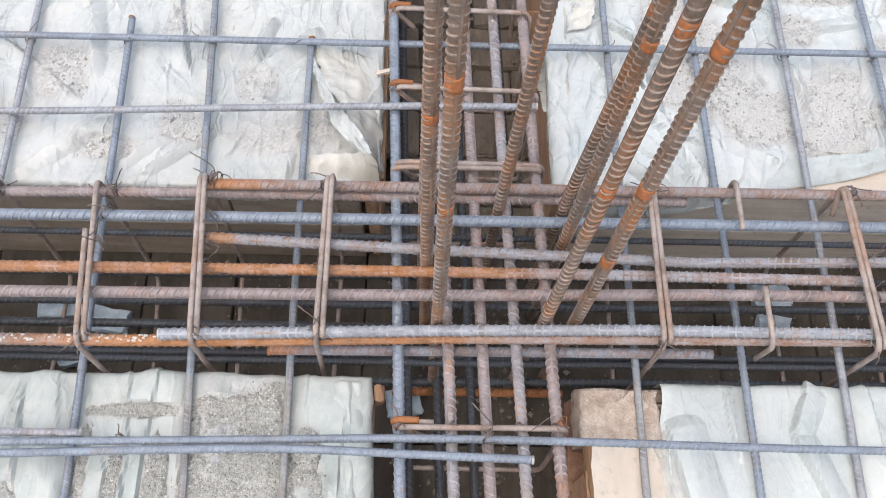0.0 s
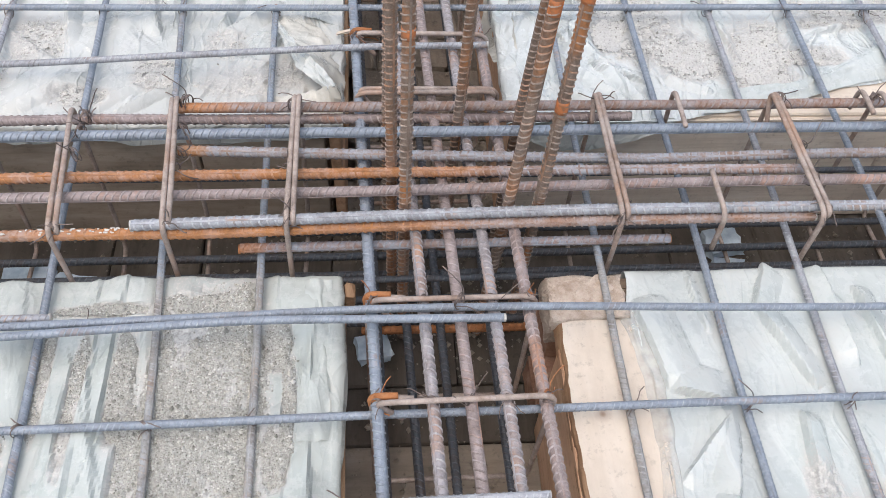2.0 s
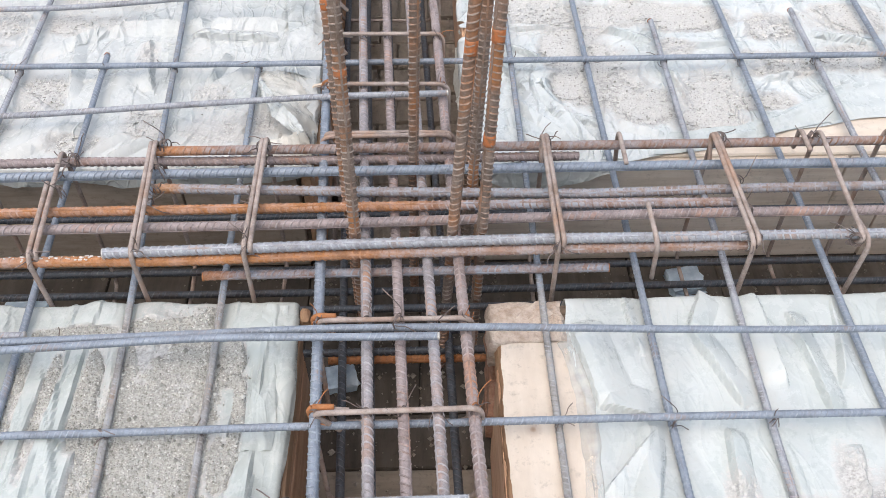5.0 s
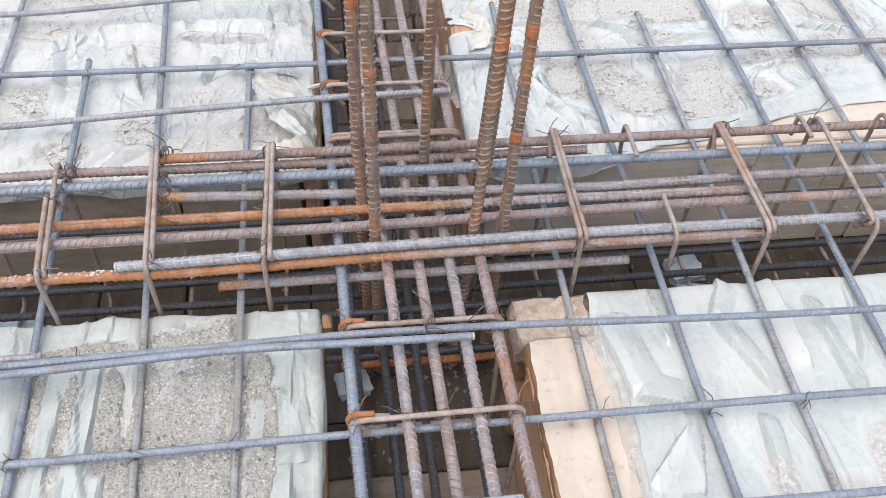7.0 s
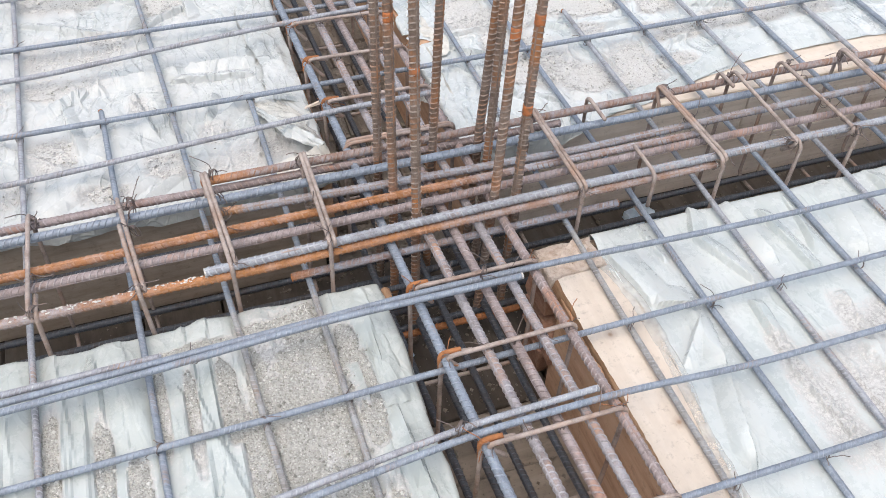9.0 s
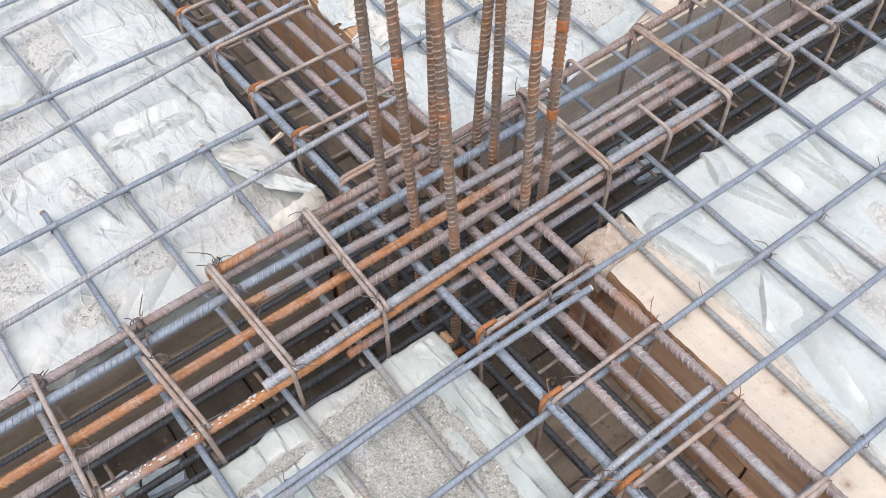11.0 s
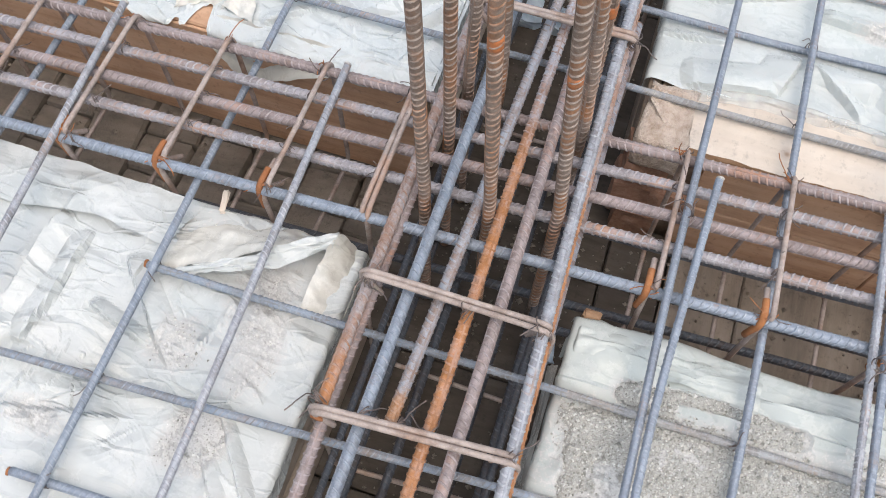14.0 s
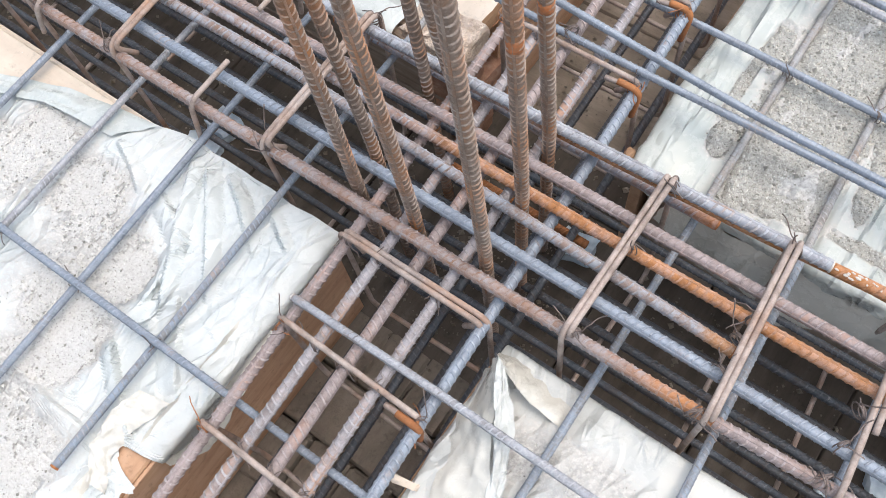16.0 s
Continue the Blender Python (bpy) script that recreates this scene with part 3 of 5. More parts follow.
def lining(name, axis, at, a, b, face, mat, label, rows=2, top=TOP - 0.006, thick=0.02, lens=(0.7, 1.2), seed=1):
    """A wall of boards that lines a trough. axis: the way it runs; face: +1 or -1, the side towards the trough."""
    wall = tagged(empty(name), label, "formwork wall", kind="structure")
    r = random.Random(seed)
    h = (top - FLOOR - 0.002) / rows
    for k in range(rows):
        s = a
        while s < b - 0.02:
            l = min(r.uniform(*lens), b - s)
            dims = (l - 0.004, thick, h - 0.005) if axis == "x" else (thick, l - 0.004, h - 0.005)
            o = part("board", box_mesh("board", dims, mat, 0.002, r.random(), 0.001), wall)
            off = at - face * (thick / 2 + r.uniform(0, 0.005))
            mid = s + l / 2
            z = FLOOR + 0.002 + h * (k + 0.5)
            o.location = (mid, off, z) if axis == "x" else (off, mid, z)
            s += l
    return wall


G = 0.027
deck("formwork_deck_northwest", WEST, YX0 - G, MY1 + G, NORTH, "boarded formwork deck under white plastic sheet")
deck("formwork_deck_northeast", YX1N + G, EAST, MY1 + G, NORTH, "boarded formwork deck under white plastic sheet")
deck("formwork_deck_southwest", WEST, YX0 - G, SOUTH, MY0 - G, "boarded formwork deck under greenish plastic sheet")
deck("formwork_deck_southeast", YX1 + G, EAST, SOUTH, MY0 - G, "boarded formwork deck beside a pale plank")
lining("wall_north_west_part", "x", MY1, WEST, YX0 - 0.03, -1, BOARD_M, "grey-brown plywood lining the long beam trough", seed=2)
lining("wall_north_east_part", "x", MY1, YX1N + 0.03, EAST, -1, TAN_X, "dusty tan boards lining the long beam trough", seed=3)
lining("wall_south_west_part", "x", MY0, WEST, YX0 - 0.03, 1, BOARD_M, "grey-brown plywood lining the long beam trough", seed=4)
lining("wall_south_east_part", "x", MY0, YX1 + 0.03, EAST, 1, BOARD_X, "weathered boards lining the long beam trough", seed=5)
lining("wall_cross_southwest", "y", YX0, SOUTH, MY0 - 0.002, 1, BOARD_Y, "brown boards lining the cross beam trough", seed=6)
lining("wall_cross_southeast", "y", YX1, SOUTH, 0.08, -1, BOARD_S, "reddish-brown boards lining the cross beam trough", seed=7, lens=(0.4, 0.8))
lining("wall_cross_northwest", "y", YX0, MY1 + 0.002, NORTH, 1, BOARD_Y, "brown boards lining the cross beam trough", seed=8)
lining("wall_cross_northeast", "y", YX1N, MY1 + 0.002, NORTH, -1, BOARD_S, "orange-brown plywood lining the cross beam trough", seed=9, lens=(0.5, 0.9), rows=1)

# ---- plastic sheets, folded and wrinkled, with spilled grit ----


def creases(x, y, seed, n, box, amp, width, length, angle, spread):
    """Folds along many straight lines: a sharp side and a long flat one."""
    rs = np.random.RandomState(seed)
    h = np.zeros_like(x)
    x0, x1, y0, y1 = box
    for _ in range(n):
        cx, cy = rs.uniform(x0, x1), rs.uniform(y0, y1)
        a = radians(angle + rs.normal() * spread)
        L, w, k = length * rs.uniform(0.4, 1.5), width * rs.uniform(0.7, 2.2), amp * rs.uniform(0.3, 1.3)
        u = (x - cx) * math.cos(a) + (y - cy) * math.sin(a)
        v = -(x - cx) * math.sin(a) + (y - cy) * math.cos(a) + rs.normal() * 0.25 * u * u
        end = np.clip(1 - np.abs(u / L), 0, 1)
        side = np.where(v > 0, w * 3.0, w * rs.uniform(0.2, 0.8))
        h = np.maximum(h, k * np.clip(1 - np.abs(v) / (side * (0.4 + end)), 0, 1) * np.minimum(end * 2, 1))
    return h


def facets(x, y, seed):
    """Noise of flat triangles."""
    fx, fy = np.floor(x), np.floor(y)
    u, v = x - fx, y - fy
    a, b = lattice(fx, fy, seed), lattice(fx + 1, fy, seed)
    c, d = lattice(fx, fy + 1, seed), lattice(fx + 1, fy + 1, seed)
    return np.where(u > v, a + (b - a) * u + (d - b) * v, a + (c - a) * v + (d - c) * u) - 0.5


def crinkle(x, y, angle, seed):
    """Flat facets that meet in sharp creases, as in taut, once-folded film."""
    h = np.zeros_like(x)
    for f, k, s, st in ((4.5, 0.036, 0, 2.0), (8.5, 0.042, 1, 2.6), (17.0, 0.022, 2, 2.6), (38.0, 0.0068, 3, 2.0)):
        a = radians(angle + (0, 24, -31, 50)[s])
        wx, wy = 0.09 / f * fbm(x * f * 0.6, y * f * 0.6, 2, seed + 40 + s), 0.09 / f * fbm(x * f * 0.6, y * f * 0.6, 2, seed + 45 + s)
        u, v = (x + wx) * math.cos(a) + (y + wy) * math.sin(a), -(x + wx) * math.sin(a) + (y + wy) * math.cos(a)
        h += k * facets(u * f / st ** 0.5, v * f * st ** 0.5, seed + 50 + s) * np.clip(0.8 + 1.4 * fbm(x * 4, y * 4, 2, seed + 60 + s), 0.15, 1.3)
    return h + 0.009


def pleats(x, y, rows):
    """Sharp folds: from one point to another, a height, and how far the film falls away on its left and right."""
    h = np.zeros_like(x)
    for x0, y0, x1, y1, k, wl, wr in rows:
        dx, dy = x1 - x0, y1 - y0
        L = math.hypot(dx, dy)
        u = ((x - x0) * dx + (y - y0) * dy) / L ** 2
        v = ((y - y0) * dx - (x - x0) * dy) / L + 0.006 * fbm(x * 14, y * 14, 2, 71)
        end = np.clip(np.minimum(u + 0.06, 1.06 - u) * 6, 0, 1)
        h = np.maximum(h, k * end * np.clip(1 - np.abs(v) / (0.68 * np.where(v > 0, wl, wr)), 0, 1))
    return h


def under_bars(x, y):
    """How high the film can rise before it meets the lower mesh bars."""
    lim = np.full_like(x, 0.030)
    for xs, xn, y1, _ in MESH_Y:
        away = np.abs(x - (xs + (xn - xs) * (y + 0.04) / 0.85)) + 1.0 * (y > y1 + 0.01)
        lim = np.minimum(lim, np.where(y < 0.3, 0.0045, 0.010) + 0.7 * np.clip(away - 0.007, 0, None))
    return lim


def grit_mask(x, y, spots, seed, sx=1.0, sy=1.0):
    m = np.full_like(x, -1.0)
    for cx, cy, rx, ry in spots:
        m = np.maximum(m, (0.75 if sx < 2.5 else 1.15) - np.abs((x - cx) / rx) ** 3 - np.abs((y - cy) / ry) ** 3)
    return m + (1.0 if sx > 1 else 1.25) * fbm(x * (15 if sx > 1 else 9) * sx, y * (15 if sx > 1 else 9) * sy, 5, seed) + 0.35 * fbm(x * 75, y * 75, 3, seed + 5)


def sheet(label, x0, x1, y0, y1, mat, seed, folds, spots, drape=(), west=None, south=None, step=0.0036, angle=0.0, rough=1.0, base=0.001, heap=1.0, streak=(1.0, 1.0), sharp=()):
    """One sheet over a deck. drape: sides ('n', 's', 'e', 'w') with the length that hangs down there. west(y), south(x): lines to which those edges are cut."""
    d = dict(drape)
    ax = np.arange(x0 - d.get("w", 0), x1 + d.get("e", 0) + step / 2, step)
    ay = np.arange(y0 - d.get("s", 0), y1 + d.get("n", 0) + step / 2, step)
    X, Y = np.meshgrid(ax, ay, indexing="ij")
    if west:
        lim = west(Y)
        X = lim + (X - X[0, 0]) * (X[-1, 0] - lim) / (X[-1, 0] - X[0, 0])
    if south:
        lim = south(X)
        Y = lim + (Y - Y[0, 0]) * (Y[0, -1] - lim) / (Y[0, -1] - Y[0, 0])
    h = np.zeros_like(X)
    for f in folds:
        h += creases(X, Y, seed + len(f) + int(f[0]), *f)
    h += rough * crinkle(X, Y, angle, seed)
    h = np.maximum(0.4 * h, 0.15 * h + (1.9 if y0 < 0 else 1.4) * pleats(X, Y, sharp)) if sharp else h
    m = grit_mask(X, Y, spots, seed + 9, *streak)
    sink = np.clip(m * 2.0, 0, 1)
    h = np.maximum(h * (1 - 0.7 * sink), 0.0012 + 0.0008 * facets(X * 30, Y * 30, seed + 3))
    for s, lim, arr, sign in (("e", x1, X, 1), ("w", x0, X, -1), ("n", y1, Y, 1), ("s", y0, Y, -1)):
        if s in d:
            h = h * (1 - 0.5 * np.clip(1 + (arr - lim) * sign / 0.035, 0, 1))
    if west:
        h = h * np.clip((X - west(Y)) / 0.04 + 0.1, 0, 1)
    if south:
        h = h * np.clip((Y - south(X)) / 0.04 + 0.1, 0, 1)
    h = np.maximum(h, base)
    lim = np.maximum(under_bars(X, Y), base)
    h = np.minimum(1.5 * h * lim / (np.abs(h) + lim), lim)
    spill = np.clip(0.55 + m * 0.7, 0, 1)
    px, py, pz = X.copy(), Y.copy(), TOP + h
    rad = 0.007
    for s, lim, arr, sign in (("e", x1, px, 1), ("w", x0, px, -1), ("n", y1, py, 1), ("s", y0, py, -1)):
        if s not in d:
            continue
        over = np.clip((arr - lim) * sign, 0, None)
        a = np.clip(over / rad, 0, math.pi / 2)
        down = rad * (1 - np.cos(a)) + np.clip(over - rad * math.pi / 2, 0, None) * np.clip(0.72 + 0.55 * fbm((Y if s in "ew" else X) * 9, X * 0, 4, seed + 33), 0.3, 1)
        out = rad * np.sin(a)
        lag = 0.010 * fbm((Y if s in "ew" else X) * 16, down * 9, 3, seed + 31) * np.clip(over * 12, 0, 1)
        arr[...] = np.where(over > 0, lim + sign * (out + h * np.sin(a) * 0.9 + lag + 0.004), arr)
        pz[...] = np.where(over > 0, pz - down - h * (1 - np.cos(a)), pz)
    n0, n1 = X.shape
    i, j = np.meshgrid(np.arange(n0 - 1), np.arange(n1 - 1), indexing="ij")
    a = i * n1 + j
    Q = np.stack([a, a + n1, a + n1 + 1, a + 1], -1)
    V = np.stack([px, py, pz], -1).reshape(-1, 3)
    me = quads_mesh("plastic_sheet", V, Q.reshape(-1, 4), mat)
    # facets beside a sharp fold stay flat
    bend = np.zeros_like(h)
    bend[1:-1] = np.abs(h[2:] - 2 * h[1:-1] + h[:-2])
    bend[:, 1:-1] = np.maximum(bend[:, 1:-1], np.abs(h[:, 2:] - 2 * h[:, 1:-1] + h[:, :-2]))
    bend = np.maximum(np.maximum(bend[:-1, :-1], bend[1:, :-1]), np.maximum(bend[:-1, 1:], bend[1:, 1:]))
    me.polygons.foreach_set("use_smooth", (bend < 0.28 * step).ravel())
    me.attributes.new("spill", "FLOAT", "POINT").data.foreach_set("value", spill.ravel().astype(np.float32))
    ob = new("plastic_sheet", me)
    tagged(ob, label, "plastic sheet", "sheets over the decks")
    # grit lying in the hollows
    g2 = 0.0034
    gx, gy = np.meshgrid(np.arange(x0, x1, g2), np.arange(y0, y1, g2), indexing="ij")
    gm = grit_mask(gx, gy, spots, seed + 9, *streak)
    bill = np.abs(fbm(gx * 34, gy * 34, 2, seed + 2)) + 0.6 * np.abs(fbm(gx * 75, gy * 75, 2, seed + 3))
    gz = TOP - 0.0005 + 0.0055 * np.clip(gm, 0, 0.6) + (1 if heap > 0.9 else 0.35) * np.clip(gm * 2.5, 0, 1) * ((0.004 + 0.007 * heap ** 2) * np.minimum(bill, 0.75) + 0.0024 * (vnoise(gx * 260, gy * 260, seed + 6) - 0.4))
    gz = np.minimum(gz, TOP + under_bars(gx, gy) + 0.004)
    k = gm + (0.45 + 0.9 * (1 - heap)) * (vnoise(gx * 170, gy * 170, seed + 8) - 0.5) > 0.2 + 0.75 * (1 - heap)
    n0, n1 = gx.shape
    i, j = np.meshgrid(np.arange(n0 - 1), np.arange(n1 - 1), indexing="ij")
    a = i * n1 + j
    Q = np.stack([a, a + n1, a + n1 + 1, a + 1], -1)[k[:-1, :-1]]
    used = np.unique(Q)
    re = np.zeros(n0 * n1, np.int64)
    re[used] = np.arange(len(used))
    V = np.stack([gx, gy, gz], -1).reshape(-1, 3)[used]
    o = new("spilled_grit", quads_mesh("spilled_grit", V, re[Q].reshape(-1, 4), GRIT if heap > 0.9 else SAND))
    tagged(o, "grey crumbly mortar grit spilled on the plastic sheet" if heap > 0.9 else "pale thin sand strewn over the plastic sheet", "grit", kind="stuff")
    # loose grains, thinning out round the spill
    rs = np.random.RandomState(seed)
    pick = np.argwhere(rs.rand(*gm.shape) < (1.0 if heap > 0.9 else 0.45) * np.clip(gm + 0.35 + 0.4 * heap, 0, 1) ** 2.4)
    pick = pick[rs.permutation(len(pick))[:46000 if heap > 0.9 else 20000]]
    P = np.stack([gx[pick[:, 0], pick[:, 1]], gy[pick[:, 0], pick[:, 1]], np.maximum(gz[pick[:, 0], pick[:, 1]], TOP + 0.002)], -1)
    P[:, :2] += rs.uniform(-0.002, 0.002, (len(P), 2))
    size = (1.0 if heap > 0.9 else 0.8) * (0.0010 + 0.0010 * rs.rand(len(P)) ** 1.5 + 0.003 * rs.rand(len(P)) ** 16)
    cap = np.array([(1, 0, 0), (0, 1, 0), (-1, 0, 0), (0, -1, 0), (0, 0, 1.1)], float)
    V = P[:, None] + size[:, None, None] * cap[None] * rs.uniform(0.6, 1.3, (len(P), 5, 3))
    tri = np.array([(0, 1, 4), (1, 2, 4), (2, 3, 4), (3, 0, 4)])
    T = (np.arange(len(P))[:, None, None] * 5 + tri[None]).reshape(-1, 3)
    o = new("sand_grains", quads_mesh("sand_grains", V.reshape(-1, 3), T, PEBBLE, False))
    tagged(o, "loose grey sand grains scattered on the plastic sheet", "sand", kind="stuff")
    return ob


VX0, VX1, VY0, VY1 = -0.9, 1.6, -0.78, 1.7
sheet("greenish plastic sheet wrapped over a formwork deck", VX0 - 0.15, YX0 - 0.006, VY0, MY0 - 0.004, FILM_G, 11,
      [(30, (-1.0, -0.1, -0.6, 0.2), 0.012, 0.005, 0.26, 93, 5), (6, (-1.0, -0.1, 0.0, 0.2), 0.006, 0.012, 0.12, 80, 30), (90, (-1.0, -0.1, -0.6, 0.2), 0.0055, 0.0022, 0.14, 92, 12)],
      [(-0.285, -0.13, 0.090, 0.32), (-0.30, 0.155, 0.08, 0.025), (-0.395, 0.03, 0.018, 0.10), (-0.375, -0.12, 0.016, 0.13), (-0.457, 0.0, 0.011, 0.12), (-0.505, 0.05, 0.010, 0.09), (-0.44, 0.155, 0.09, 0.011),
       (-0.183, 0.09, 0.020, 0.045), (-0.165, 0.0, 0.010, 0.08), (-0.178, -0.08, 0.018, 0.05), (-0.60, -0.06, 0.014, 0.11), (-0.55, -0.15, 0.02, 0.12), (-0.68, -0.02, 0.016, 0.12), (-0.18, -0.3, 0.02, 0.12)],
      (("n", 0.03), ("e", 0.022)), angle=91, rough=0.65, streak=(2.6, 0.5))
sheet("white plastic sheet crumpled beside a bare plank", 0.315, VX1 + 0.15, VY0, MY0 - 0.012, FILM_S, 23,
      [(12, (0.65, 1.6, -0.6, 0.2), 0.012, 0.010, 0.20, 112, 18), (30, (0.33, 1.4, -0.6, 0.2), 0.006, 0.0024, 0.09, 105, 38)],
      [(0.80, -0.16, 0.10, 0.06), (0.56, -0.30, 0.05, 0.13), (1.02, -0.02, 0.10, 0.06), (0.75, -0.35, 0.08, 0.1), (0.555, -0.20, 0.028, 0.11), (0.66, -0.25, 0.06, 0.10), (0.72, -0.14, 0.03, 0.08)],
      (("n", 0.05),), angle=108, rough=0.4, base=0.0045, heap=0.75, streak=(2.0, 0.6), step=0.003,
      west=lambda y: np.interp(y, (-0.8, -0.38, -0.32, -0.13, -0.01, 0.12, 0.19), (0.305, 0.318, 0.332, 0.354, 0.358, 0.334, 0.346)) + 0.008 * fbm(y * 14, y * 0, 3, 3),
      sharp=[(0.345, 0.150, 0.375, -0.003, 0.020, 0.10, 0.006), (0.375, -0.003, 0.461, -0.031, 0.020, 0.09, 0.005), (0.461, -0.031, 0.360, -0.141, 0.018, 0.05, 0.006), (0.461, -0.031, 0.433, -0.161, 0.022, 0.012, 0.06),
             (0.433, -0.161, 0.373, -0.346, 0.020, 0.010, 0.055), (0.556, -0.048, 0.542, -0.205, 0.020, 0.05, 0.007), (0.542, -0.205, 0.555, -0.354, 0.018, 0.06, 0.007), (0.572, 0.208, 0.535, 0.133, 0.018, 0.06, 0.008),
             (0.535, 0.133, 0.589, -0.006, 0.016, 0.06, 0.008), (0.44, 0.20, 0.455, 0.09, 0.012, 0.05, 0.010), (0.655, 0.205, 0.665, 0.03, 0.016, 0.012, 0.06), (0.70, 0.16, 0.72, -0.02, 0.014, 0.05, 0.008),
             (0.79, 0.20, 0.75, 0.03, 0.018, 0.07, 0.008), (0.90, 0.20, 0.86, 0.0, 0.018, 0.01, 0.07), (0.62, -0.06, 0.65, -0.34, 0.014, 0.04, 0.008), (1.0, 0.20, 1.03, -0.10, 0.018, 0.07, 0.01), (0.74, -0.08, 0.70, -0.30, 0.016, 0.01, 0.06), (0.88, -0.06, 0.93, -0.3, 0.018, 0.06, 0.01)])
sheet("white plastic sheet with wide folds and gritty patches", VX0 - 0.15, YX0 - 0.008, MY1 + 0.004, VY1, FILM, 37,
      [(22, (-1.0, -0.1, 0.55, 1.7), 0.008, 0.007, 0.24, 12, 14), (14, (-0.5, -0.1, 0.55, 1.3), 0.007, 0.005, 0.16, 80, 18), (130, (-1.0, -0.1, 0.55, 1.5), 0.0056, 0.0023, 0.09, 20, 42)],
      [(-0.62, 1.43, 0.14, 0.10), (-0.60, 1.12, 0.14, 0.10), (-0.60, 1.00, 0.12, 0.05), (-0.36, 1.34, 0.06, 0.10), (-0.31, 0.735, 0.05, 0.05), (-0.26, 0.64, 0.10, 0.06), (-0.66, 0.75, 0.06, 0.07), (-0.72, 0.66, 0.05, 0.05), (-0.56, 0.60, 0.07, 0.03),
       (-0.85, 1.0, 0.10, 0.12), (-0.43, 0.66, 0.05, 0.05), (-0.80, 0.62, 0.08, 0.05), (-0.47, 0.87, 0.03, 0.05), (-0.90, 0.80, 0.06, 0.06)],
      (("s", 0.055), ("e", 0.03)), angle=8, rough=0.8, heap=0.6, streak=(0.8, 1.0),
      sharp=[(-0.182, 0.991, -0.35, 0.995, 0.016, 0.05, 0.008), (-0.35, 0.995, -0.575, 0.981, 0.016, 0.06, 0.008), (-0.20, 0.93, -0.38, 0.945, 0.014, 0.008, 0.05), (-0.575, 0.981, -0.72, 0.869, 0.014, 0.05, 0.01), (-0.312, 1.268, -0.477, 1.165, 0.014, 0.01, 0.06),
             (-0.733, 1.293, -0.477, 1.165, 0.014, 0.05, 0.01), (-0.216, 0.858, -0.349, 0.738, 0.013, 0.05, 0.01), (-0.38, 0.64, -0.50, 0.55, 0.012, 0.03, 0.006), (-0.43, 0.65, -0.56, 0.55, 0.012, 0.03, 0.006), (-0.56, 0.66, -0.70, 0.555, 0.013, 0.04, 0.007),
             (-0.30, 0.88, -0.33, 0.78, 0.012, 0.03, 0.008), (-0.47, 0.93, -0.44, 0.77, 0.012, 0.008, 0.05), (-0.63, 0.93, -0.60, 0.74, 0.013, 0.04, 0.008), (-0.8, 0.84, -0.62, 0.70, 0.014, 0.01, 0.05), (-0.32, 1.42, -0.31, 1.22, 0.014, 0.05, 0.01)])
